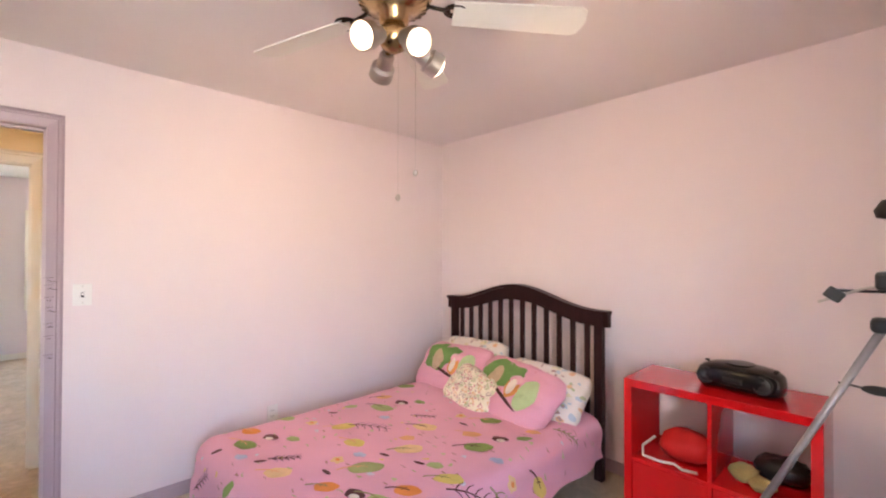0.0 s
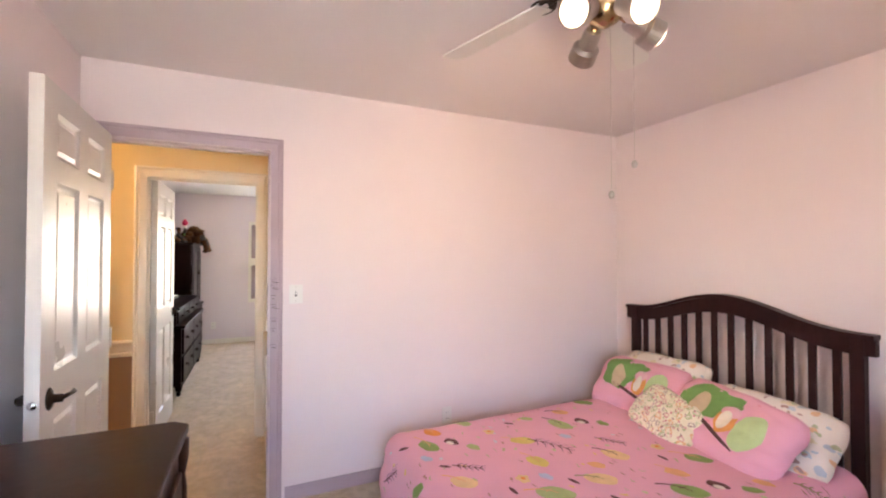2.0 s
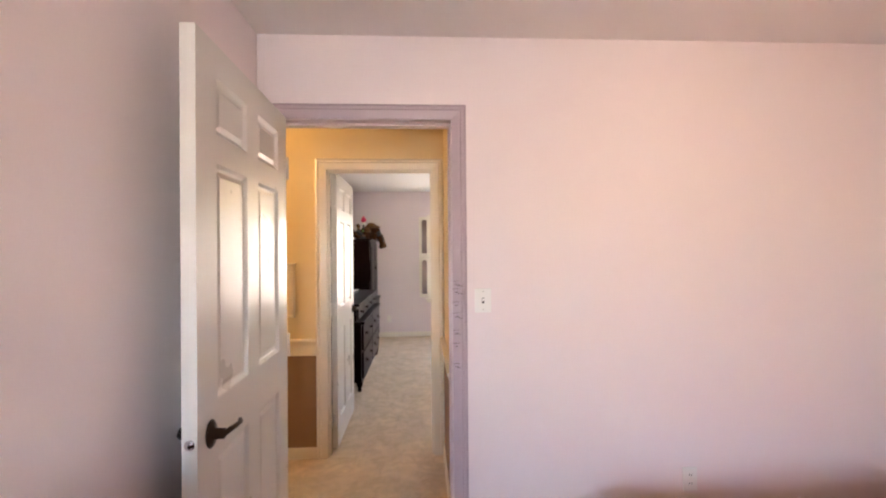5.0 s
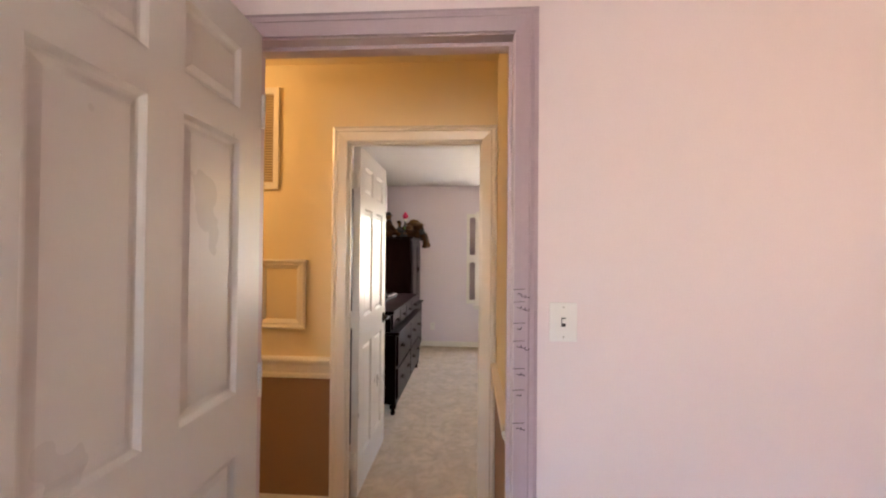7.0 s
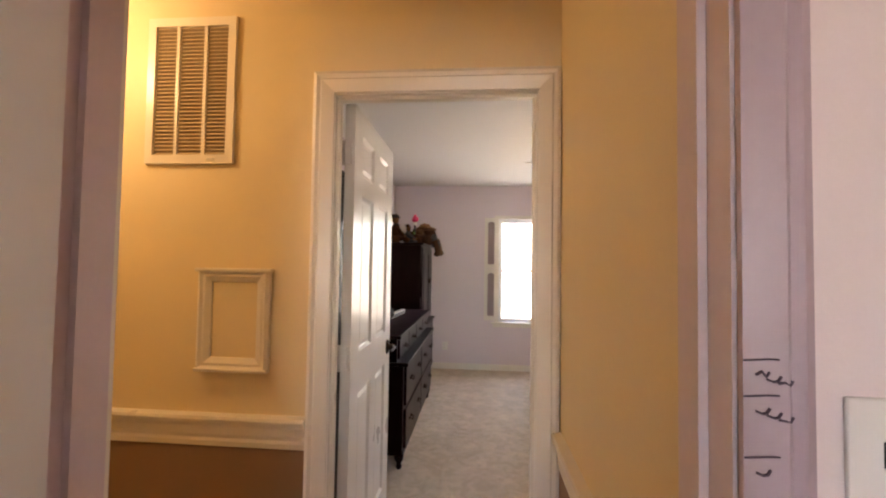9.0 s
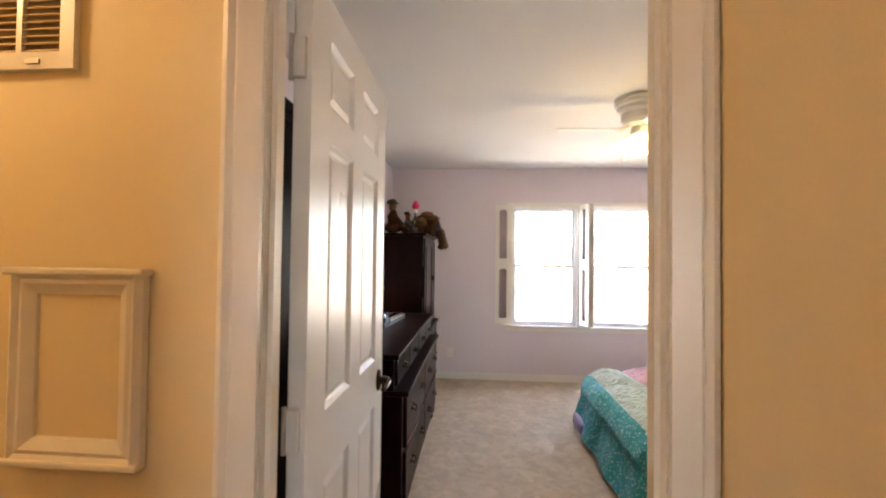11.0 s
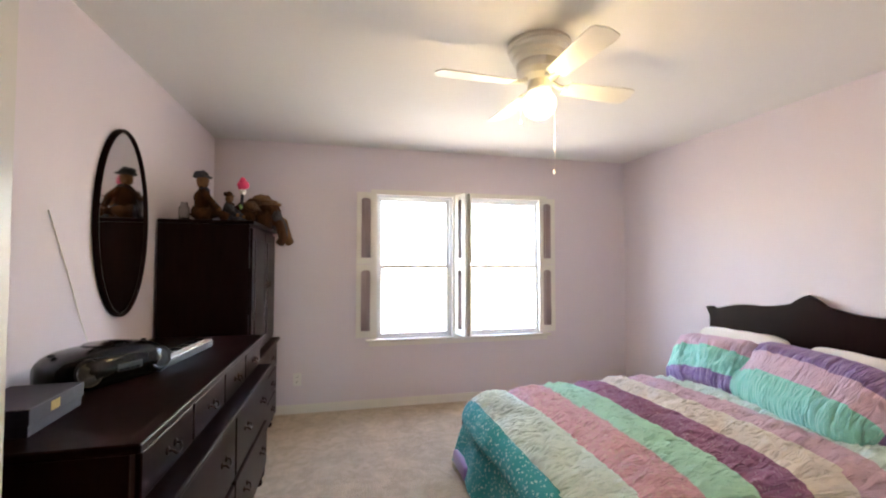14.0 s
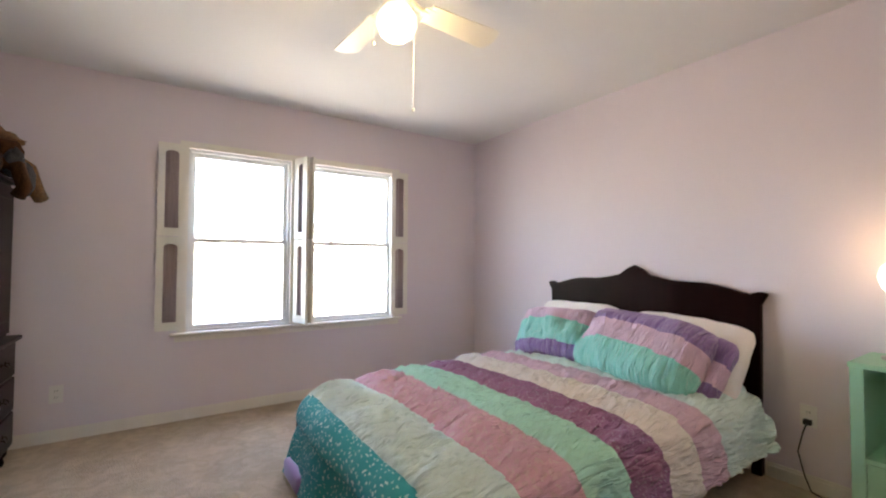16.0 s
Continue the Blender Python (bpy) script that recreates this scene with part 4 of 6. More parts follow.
for places, inks, a, b in ((ORANGE_TREES, (ORANGE_PRINT, PALE_ORANGE), 0.056, 0.038), (GREEN_TREES, (GRASS_PRINT, SAGE_PRINT), 0.076, 0.046), (YELLOW_TREES, (YELLOW_PRINT, STRAW_PRINT), 0.066, 0.043)):
    for k, (s, t) in enumerate(places):
        turn = 35 + sow.uniform(-22, 22)
        size = sow.uniform(0.82, 1.12)
        motif("tree_print", motif_oval(s, t, a * size, b * size, turn, 0.0035, 0.045), inks[k % 2])
        c, n = math.cos(radians(turn + 180)), math.sin(radians(turn + 180))
        trunk = motif_stem(s + c * a * 1.75, t + n * a * 1.75, a * 1.9, 0.0055, turn, 0.0055)
        motif_stem(s + c * a * 0.5, t + n * a * 0.5, a * 0.55, 0.003, turn + 38, 0.0055, trunk)
        motif("trunk_print", trunk, (COCOA_PRINT, OLIVE_PRINT, PALE_ORANGE)[(k + len(places)) % 3])
for k, (s, t) in enumerate(HEDGEHOGS):
    motif("hedgehog_print", motif_oval(s, t, 0.046, 0.032, 20, 0.0035, 0.06), COCOA_PRINT)
    motif("face_print", motif_oval(s + 0.016, t - 0.014, 0.024, 0.017, 20, 0.0055), CREAM_INK)
for k, (s, t) in enumerate(BUSHES):
    motif("bush_print", motif_oval(s, t, 0.042, 0.026, sow.uniform(0, 60), 0.0035, 0.09), (SAGE_PRINT, GRASS_PRINT, PALE_ORANGE)[k % 3])
for k, (s, t) in enumerate(TWIGS):
    turn, size = 40 + sow.uniform(-15, 15), (0.26 if k in (0, 1, 5) else 0.16)
    twig = motif_stem(s - 0.5 * size * math.cos(radians(turn)), t - 0.5 * size * math.sin(radians(turn)), size, 0.0045, turn, 0.004, bend=0.03)
    for m in range(5):
        u = (0.15 + 0.17 * m - 0.5) * size
        for side in (-1, 1):
            motif_stem(s + u * math.cos(radians(turn)), t + u * math.sin(radians(turn)), size * 0.24, 0.0035, turn + side * 48, 0.004, twig)
    motif("twig_print", twig, (COCOA_PRINT, OLIVE_PRINT)[k % 3 == 2])
for k, (s, t) in enumerate(SCRAPS):
    motif("leaf_print", motif_oval(s, t, 0.030, 0.010, 30 + sow.uniform(-30, 30), 0.0035), COCOA_PRINT)
for s, t in CLOUDS:
    motif("cloud_print", motif_oval(s, t, 0.034, 0.022, 30, 0.0035, 0.10), BLUE_PRINT)
for s, t in BLOSSOMS:
    motif("blossom_print", motif_oval(s, t, 0.034, 0.030, 0, 0.0035, 0.16), STRAW_PRINT)
    motif("blossom_heart_print", motif_oval(s, t, 0.012, 0.011, 0, 0.0055), ORANGE_PRINT)


def print_pillow(at, W, H, T, seed, label, motif):
    p = thing("pillow", label, "pillow", at, group="printed pillows on the pink bed")
    body = part("pillowcase", pillow_mesh(W, H, T, seed), PLAIN_PINK, p, smooth=True)
    if motif:
        for nm, cu, cv, ru, rv, lift, wob, turn, mat in (
                ("tree_print", -0.38, 0.25, 0.40, 0.55, 0.003, 0.10, 0, LEAF_GREEN), ("tree_print", -0.05, 0.42, 0.32, 0.26, 0.0035, 0.12, 10, LEAF_GREEN),
                ("leaf_print", 0.52, -0.05, 0.20, 0.52, 0.003, 0.0, -8, PALE_GREEN), ("branch_print", 0.02, -0.36, 0.50, 0.05, 0.006, 0.0, -18, BROWN_INK),
                ("oval_print", -0.36, 0.10, 0.15, 0.40, 0.006, 0.03, 5, BEIGE_INK), ("oval_print", 0.16, 0.00, 0.17, 0.38, 0.006, 0.03, 5, ORANGE_INK),
                ("oval_print", 0.16, 0.24, 0.17, 0.16, 0.008, 0.0, 0, PINK_INK), ("oval_print", 0.14, -0.02, 0.10, 0.26, 0.009, 0.0, 0, CREAM_INK)):
            part(nm, print_patch(W, H, T, seed, 0.25, cu, cv, ru, rv, lift, wob, turn), mat, body, smooth=True)
    return p


print_pillow(stand_up(-2.05, 2.40, 0.54, 50, 4, 2), 0.64, 0.42, 0.18, 1.3, "pink pillow printed with a green tree, leaning on the headboard", True)
print_pillow(stand_up(-1.42, 2.31, 0.535, 44, -6, -6), 0.68, 0.42, 0.18, 4.1, "pink pillow printed with a green tree and a brown branch", True)
p = thing("pillow", "white pillow printed with orange and blue motifs, behind the pink ones", "pillow", stand_up(-1.34, 2.48, 0.51, 48, -3, -2), group="printed pillows on the pink bed")
part("pillowcase", pillow_mesh(0.66, 0.42, 0.17, 7.7), WHITE_PRINT, p, smooth=True)
p = thing("pillow", "white printed pillow behind the pink one", "pillow", stand_up(-1.98, 2.51, 0.57, 58, 3, 0), group="printed pillows on the pink bed")
part("pillowcase", pillow_mesh(0.62, 0.42, 0.14, 2.7), WHITE_PRINT, p, smooth=True)
p = thing("cushion", "small cream cushion printed with coloured rings, propped on the pillows", "cushion", stand_up(-1.70, 2.22, 0.50, 46, -4, -13))
part("cushion_cover", pillow_mesh(0.46, 0.30, 0.13, 5.5), RING_PRINT, p, smooth=True)

# ---- pink bedroom: red shelf unit ----
SX0, SX1, SY0, SY1, SZ = -0.686, 0.068, 2.252, 2.63, 0.797
sh = thing("shelf_unit", "glossy red two-by-two shelf unit with two doors below", "shelf unit")
t = 0.038
part("top", block(SX0, SX1, SY0, SY1, SZ - t, SZ, 0.002), RED_LACQUER, sh)
part("base", block(SX0, SX1, SY0, SY1, 0, t, 0.002), RED_LACQUER, sh)
for x in (SX0, SX1 - t):
    part("side_panel", block(x, x + t, SY0, SY1, t, SZ - t, 0.001), RED_LACQUER, sh)
mx = (SX0 + SX1) / 2
part("divider", block(mx - 0.009, mx + 0.009, SY0 + 0.002, SY1, t, SZ - t, 0.001), RED_LACQUER, sh)
part("shelf", block(SX0 + t, mx - 0.009, SY0 + 0.002, SY1, 0.395, 0.413, 0.001), RED_LACQUER, sh)
part("shelf", block(mx + 0.009, SX1 - t, SY0 + 0.002, SY1, 0.395, 0.413, 0.001), RED_LACQUER, sh)
for a, b in ((SX0 + t + 0.002, mx - 0.011), (mx + 0.011, SX1 - t - 0.002)):
    part("door", block(a, b, SY0 + 0.004, SY0 + 0.020, t + 0.003, 0.392, 0.002), RED_LACQUER, sh)

bag = thing("red_bag", "round red cloth bag with a white strap in the shelf", "bag", Matrix.Translation((-0.465, 2.42, 0.413)))
part("pouch", blob((0.125, 0.10, 0.075), (0.02, 0, 0.070), 0.15, 20, seed=2), RED_CLOTH, bag, smooth=True)
part("strap", tube([(-0.12, -0.03, 0.08), (-0.155, -0.10, 0.045), (-0.14, -0.135, 0.012), (-0.06, -0.14, 0.010), (0.0, -0.13, 0.016), (0.04, -0.145, 0.008), (0.10, -0.14, 0.012)], 0.0055, 8), SHEET, bag, "white strap", smooth=True)
toy = bmesh.new()
blob((0.06, 0.05, 0.04), (-0.09, -0.03, 0.045), 0.3, 12, toy, 1)
blob((0.05, 0.04, 0.03), (-0.02, -0.07, 0.033), 0.3, 12, toy, 3)
solid("soft_toy", toy, STRAW, "crumpled straw-yellow soft toy lying in the shelf", "soft toy", smooth=True, at=Matrix.Translation((-0.115, 2.40, 0.413)))
solid("dark_cap", blob((0.11, 0.08, 0.055), (0, 0, 0.053), 0.35, 16, seed=6), BLACK_MATT, "dark crumpled cloth cap in the shelf", "cap", smooth=True, at=Matrix.Translation((-0.085, 2.50, 0.413)))

# ---- boomboxes ----


def boombox(at, L, D, H, body_mat, label):
    b = thing("boombox", label, "radio", at, group="portable radios")
    n, bm = 28, bmesh.new()
    rings = []
    for i in range(n + 1):
        u = 2 * i / n - 1
        k = (1 - abs(u) ** 4) ** 0.5 * 0.75 + 0.25 if abs(u) < 1 else 0.25
        ring = []
        for a in range(18):
            th = 2 * math.pi * a / 18
            c, s = math.cos(th), math.sin(th)
            yy = D / 2 * (abs(c) ** 0.7) * (1 if c > 0 else -1) * k
            zz = H / 2 + H / 2 * (abs(s) ** 0.7) * (1 if s > 0 else -1) * (k if s > 0 else 0.5 + 0.5 * k) - (0.06 * H * u * u)
            ring.append(bm.verts.new((L / 2 * u, yy, max(0.0, zz))))
        rings.append(ring)
    for p, q in zip(rings, rings[1:]):
        for a in range(18):
            bm.faces.new((p[a], p[(a + 1) % 18], q[(a + 1) % 18], q[a]))
    bm.faces.new(rings[0])
    bm.faces.new(rings[-1])
    bmesh.ops.recalc_face_normals(bm, faces=bm.faces[:])
    body = part("body", bm, body_mat, b, smooth=True)
    for x in (-L * 0.33, L * 0.33):
        part("speaker", lathe([(0, 0.004), (H * 0.10, 0.006), (H * 0.24, 0.001), (H * 0.30, 0.006), (H * 0.33, 0.0), (0, -0.004)], 24), BLACK_MATT, b, "round black speaker grille",
             at=pose(x, -D * 0.44, H * 0.5, 78, 0, 0))
    part("disc_lid", lathe([(0, 0.006), (D * 0.27, 0.004), (D * 0.30, -0.003), (0, -0.006)], 28, (0, 0, H * 0.985)), BLACK_PLASTIC, b, "round disc lid")
    part("control_panel", block(-L * 0.12, L * 0.12, -D * 0.5, -D * 0.46, H * 0.38, H * 0.58, 0.003), BLACK_MATT, b, "dark control panel")
    for k in range(4):
        part("button", block(-L * 0.10 + k * L * 0.05, -L * 0.10 + k * L * 0.05 + L * 0.035, -D * 0.512, -D * 0.495, H * 0.41, H * 0.45, 0.001), BLACK_PLASTIC, b)
    for x in (-L * 0.42, L * 0.40):
        part("knob", lathe([(0, 0), (0.010, 0), (0.010, 0.008), (0, 0.010)], 12, (x, 0.01, H * 0.88)), BLACK_MATT, b)
    return b


boombox(pose(-0.235, 2.46, SZ, 0, 0, -6), 0.335, 0.21, 0.12, BLACK_PLASTIC, "glossy black rounded boombox on the red shelf unit")
boombox(pose(-5.63, -1.05, 0.902, 0, 0, 152), 0.40, 0.25, 0.145, BLACK_PLASTIC, "dark grey rounded boombox on the dresser")

# ---- pink bedroom: tripod stand ----
st = thing("tripod_stand", "grey tube tripod stand with black joints and clip arms", "stand")
apex = Vector((0.238, 1.75, 1.24))
for foot in ((-0.335, 1.77, 0.0), (0.62, 1.42, 0.0), (0.66, 2.10, 0.0)):
    f = Vector(foot)
    leg = part("leg", tube([f + (apex - f) * 0.45, apex], 0.0105, 12), GREY_TUBE, st, smooth=True)
    part("lower_leg", tube([f + Vector((0, 0, 0.012)), f + (apex - f) * 0.47], 0.008, 12), GREY_TUBE, leg, smooth=True)
    part("clamp", tube([f + (apex - f) * 0.43, f + (apex - f) * 0.47], 0.018, 10), BLACK_MATT, leg, "black leg clamp")
    part("rubber_foot", tube([f + (apex - f) * 0.0 + Vector((0, 0, 0.001)), f + (apex - f) * 0.03], 0.014, 10), BLACK_MATT, leg, "black rubber foot")
part("collar", block(0.205, 0.275, 1.72, 1.78, 1.21, 1.25, 0.012), BLACK_MATT, st, "black joint collar")
part("pole", tube([(0.255, 1.75, 1.23), (0.262, 1.75, 1.62)], 0.0095, 12), GREY_TUBE, st, smooth=True)
part("arm", tube([(0.26, 1.75, 1.345), (0.20, 1.74, 1.33), (0.10, 1.73, 1.285)], 0.004, 8), STEEL, st)
part("arm", tube([(0.26, 1.76, 1.32), (0.14, 1.74, 1.32)], 0.004, 8), BLACK_MATT, st)
part("clip", block(-0.021, 0.021, -0.014, 0.014, -0.016, 0.016, 0.005), BLACK_MATT, st, "black square clip", at=pose(0.135, 1.735, 1.308, 0, 35, 0))
part("joint", block(0.215, 0.27, 1.72, 1.78, 1.325, 1.375, 0.010), BLACK_MATT, st, "black joint")
part("cap", lathe([(0, 0.03), (0.03, 0.026), (0.045, 0.0), (0.04, -0.02), (0, -0.03)], 20, (0.258, 1.75, 1.54)), BLACK_MATT, st, "round black head", smooth=True)
part("crank", joined(tube([(0.14, 1.75, 1.06), (0.19, 1.75, 1.055)], 0.003, 6), blob((0.035, 0.012, 0.013), (0.22, 1.75, 1.053), 0, 12)), BLACK_MATT, st, "black crank knob")

# ---- pink bedroom: dresser, mirror and odds ----
DX0, DX1, DY0, DY1, DZ = -1.478, 0.10, -0.752, -0.137, 0.935
dr = thing("dresser", "brown walnut dresser with a polished top beside the open door", "dresser")
part("body", block(DX0 + 0.03, DX1 - 0.02, DY0, DY1 - 0.02, 0.08, DZ - 0.03, 0.004), BROWN_WOOD, dr)
pts = [(DX0, DY0), (DX1, DY0), (DX1, DY1 - 0.03), (DX1 - 0.03, DY1), (DX0 + 0.035, DY1), (DX0, DY1 - 0.04)]
topm = prism(pts, 0.028, "z", 0.006)
part("top", topm, BROWN_WOOD, dr, at=Matrix.Translation((0, 0, DZ - 0.028)))
for x in (DX0 + 0.05, DX1 - 0.06):
    part("corner_post", lathe([(0, 0), (0.022, 0), (0.026, 0.06), (0.018, 0.10), (0.022, 0.14), (0.022, 0.755), (0.017, 0.795), (0.026, 0.845), (0.026, 0.895), (0, 0.895)], 16, (x, DY1 - 0.022, 0)), BROWN_WOOD, dr, "turned corner post", smooth=True)
    part("foot", block(x - 0.03, x + 0.03, DY0 + 0.02, DY0 + 0.09, 0, 0.085, 0.006), BROWN_WOOD, dr)
for k in range(4):
    for c in range(2):
        xa = DX0 + 0.10 + c * 0.69
        d = part("drawer", block(xa, xa + 0.65, DY1 - 0.025, DY1 - 0.006, 0.12 + k * 0.18, 0.285 + k * 0.18, 0.006), BROWN_WOOD, dr)
        for xx in (xa + 0.14, xa + 0.51):
            part("knob", lathe([(0, 0), (0.006, 0), (0.006, 0.012), (0.014, 0.018), (0.012, 0.026), (0, 0.028)], 14), BRASS, d, "brass knob", at=pose(xx, DY1 - 0.006, 0.20 + k * 0.18, -90, 0, 0))
mr = thing("dresser_mirror", "mirror in a dark carved frame on the wall over the dresser", "mirror")
MX0, MX1, MZ0, MZ1 = -1.325, -0.25, 1.05, 2.16
rail = bmesh.new()
slab(rail, MX0 + 0.02, MX0 + 0.085, -0.768, -0.735, MZ0, MZ1)
slab(rail, MX1 - 0.085, MX1 - 0.02, -0.768, -0.735, MZ0, MZ1)
slab(rail, MX0 + 0.085, MX1 - 0.085, -0.768, -0.735, MZ1 - 0.09, MZ1)
slab(rail, MX0 + 0.085, MX1 - 0.085, -0.768, -0.735, MZ0, MZ0 + 0.07)
fr = part("frame", rail, DARK_WOOD, mr)
for k in range(18):
    z = 1.56 + (k + 0.5) * 0.6 / 18
    part("carving", blob((0.022, 0.016, 0.017), (MX0 + 0.026 + 0.004 * (k % 3), -0.742, z), 0.3, 10, seed=k), DARK_WOOD, fr, smooth=True)
for dx, dz, r in ((0.0, 1.035, 0.050), (0.05, 1.02, 0.035), (0.10, 1.03, 0.028)):
    part("scroll", blob((r, 0.020, r), (MX0 + 0.015 + dx, -0.745, dz), 0.12, 16, seed=dx), DARK_WOOD, fr, smooth=True)
part("mirror_glass", block(MX0 + 0.08, MX1 - 0.08, -0.762, -0.750, MZ0 + 0.06, MZ1 - 0.08), MIRROR, mr, "plain mirror glass")
bx = thing("trinket_box", "small wooden trinket box heaped with brown and orange odds", "box", pose(-1.20, -0.66, DZ, 0, 0, 4) @ Matrix.Scale(0.75, 4))
part("box_body", block(-0.15, 0.13, -0.09, 0.09, 0.0, 0.045, 0.006), BROWN_WOOD, bx)
for k in range(9):
    rnd = random.Random(k)
    part("trinket", blob((rnd.uniform(0.018, 0.035), rnd.uniform(0.015, 0.03), 0.018), (rnd.uniform(-0.12, 0.10), rnd.uniform(-0.06, 0.06), 0.056 + rnd.uniform(0, 0.012)), 0.3, 10, seed=k),
         [TAN_PLUSH, PLUSH, ORANGE_INK, BLACK_MATT][k % 4], bx, smooth=True)
part("clasp", tube([(-0.155, -0.02, 0.05), (-0.165, -0.01, 0.075), (-0.162, 0.0, 0.03)], 0.005, 6), CHROME, bx, "bright metal clasp")

# ---- wall fittings ----


def switch_plate(at, w, h, label, kind):
    s = thing("light_switch" if kind == "switch" else "wall_outlet", label, "switch" if kind == "switch" else "outlet", at)
    part("plate", block(0, 0.006, -w / 2, w / 2, -h / 2, h / 2, 0.002), WHITE_PLASTIC, s)
    if kind == "switch":
        part("slot", block(0.005, 0.0075, -0.006, 0.006, -0.013, 0.013), BLACK_MATT, s, "dark switch slot")
        part("toggle", block(0.006, 0.018, -0.0045, 0.0045, -0.002, 0.010, 0.001), WHITE_PLASTIC, s)
        for z in (-h * 0.38, h * 0.38):
            part("screw", lathe([(0, 0.0015), (0.003, 0.001), (0.003, 0), (0, 0)], 8), STEEL, s, at=pose(0.006, 0, z, 0, 90, 0))
    else:
        for z in (-0.02, 0.02):
            part("socket", block(0.005, 0.008, -0.015, 0.015, z - 0.012, z + 0.012, 0.001), WHITE_PLASTIC, s)
            for y in (-0.006, 0.006):
                part("slot", block(0.0075, 0.0085, y - 0.0012, y + 0.0012, z - 0.004, z + 0.005), BLACK_MATT, s)
    return s


switch_plate(Matrix.Translation((-2.64, 0.262, 1.206)), 0.078, 0.112, "white light switch beside the lilac door casing", "switch")
switch_plate(Matrix.Translation((-2.64, 1.25, 0.34)), 0.07, 0.112, "white wall outlet low behind the bed", "outlet")
switch_plate(Matrix.Translation((-7.82, -0.586, 0.30)), 0.07, 0.112, "white wall outlet under the window", "outlet")
ol = switch_plate(Matrix.Translation((-4.985, 2.78, 0.375)) @ Matrix.Rotation(radians(-90), 4, "Z"), 0.07, 0.112, "white wall outlet beside the bed with a plug in it", "outlet")
cord = thing("lamp_cord", "dark lamp cord plugged into the outlet", "cord")
part("plug", block(-5.002, -4.968, 2.745, 2.772, 0.335, 0.362, 0.004), BLACK_MATT, cord)
part("cable", tube([(-4.985, 2.75, 0.345), (-4.995, 2.725, 0.30), (-5.015, 2.72, 0.20), (-4.99, 2.725, 0.08), (-4.965, 2.73, 0.010), (-4.86, 2.70, 0.006), (-4.74, 2.72, 0.006)], 0.0035, 8), BLACK_MATT, cord, smooth=True)
cord = thing("cable", "dark cable hanging beside the red shelf unit", "cable")
part("wire", tube([(-0.77, 2.775, 0.42), (-0.775, 2.76, 0.36), (-0.80, 2.75, 0.22), (-0.775, 2.74, 0.08), (-0.76, 2.72, 0.006), (-0.74, 2.70, 0.006)], 0.004, 8), BLACK_MATT, cord, smooth=True)

# ---- ceiling fans ----


def blade_outline(r0, r1, w0, w1):
    pts = [(r0, -w0 / 2), (r1 - 0.03, -w1 / 2), (r1 - 0.008, -w1 / 2 + 0.012), (r1, -w1 / 2 + 0.04), (r1 + 0.006, 0), (r1, w1 / 2 - 0.04), (r1 - 0.008, w1 / 2 - 0.012), (r1 - 0.03, w1 / 2), (r0, w0 / 2)]
    return pts


F1 = Vector((-0.893, 0.96, 0))
fan = thing("ceiling_fan", "white-bladed ceiling fan with brass hub and four spot lamps", "ceiling fan", Matrix.Translation((F1.x, F1.y, 0)))
part("canopy", lathe([(0, TOP), (0.075, TOP), (0.072, TOP - 0.02), (0.04, TOP - 0.05), (0.02, TOP - 0.06), (0.02, TOP - 0.10)], 28), BRASS, fan, smooth=True)
motor = part("motor", lathe([(0.02, 2.345), (0.08, 2.34), (0.125, 2.32), (0.13, 2.285), (0.115, 2.255), (0.07, 2.235), (0.05, 2.22), (0.05, 2.195), (0.03, 2.18), (0, 2.178)], 32), BRASS, fan, "brass motor housing", smooth=True)
for k in range(24):
    a = 2 * math.pi * k / 24
    part("vent_rib", tube([(0.06 * math.cos(a), 0.06 * math.sin(a), 2.236), (0.118 * math.cos(a), 0.118 * math.sin(a), 2.258)], 0.0035, 6), BRONZE, motor)
for k in range(5):
    a = 53 + 72 * k
    arm = bmesh.new()
    tube([(0.10, 0, 2.262), (0.145, 0, 2.252), (0.19, 0, 2.247)], 0.007, 8, arm)
    for s in (-1, 1):
        loop = [(0.17 + 0.075 * (1 - math.cos(th)) / 2, s * (0.028 * math.sin(th) + 0.012 * math.sin(th / 2)), 2.247) for th in [2 * math.pi * i / 16 for i in range(17)]]
        tube(loop, 0.005, 6, arm)
    arm_ob = part("blade_arm", arm, BRONZE, fan, "looped bronze blade bracket", smooth=True, at=pose(0, 0, 0, 0, 0, a))
    bl = prism(blade_outline(0.20, 0.665, 0.105, 0.128), 0.006, "z", 0.0015)
    part("blade", bl, FAN_WHITE, arm_ob, "white fan blade", at=pose(0, 0, 2.236, -13, 0, 0))
part("light_hub", lathe([(0.03, 2.18), (0.05, 2.17), (0.055, 2.14), (0.04, 2.11), (0.016, 2.095), (0, 2.093)], 28), BRASS, fan, smooth=True)
SPOTS = [(-72, 26, 0.6), (-8, 32, 0.35), (160, 24, 1.8), (78, 22, 1.35)]
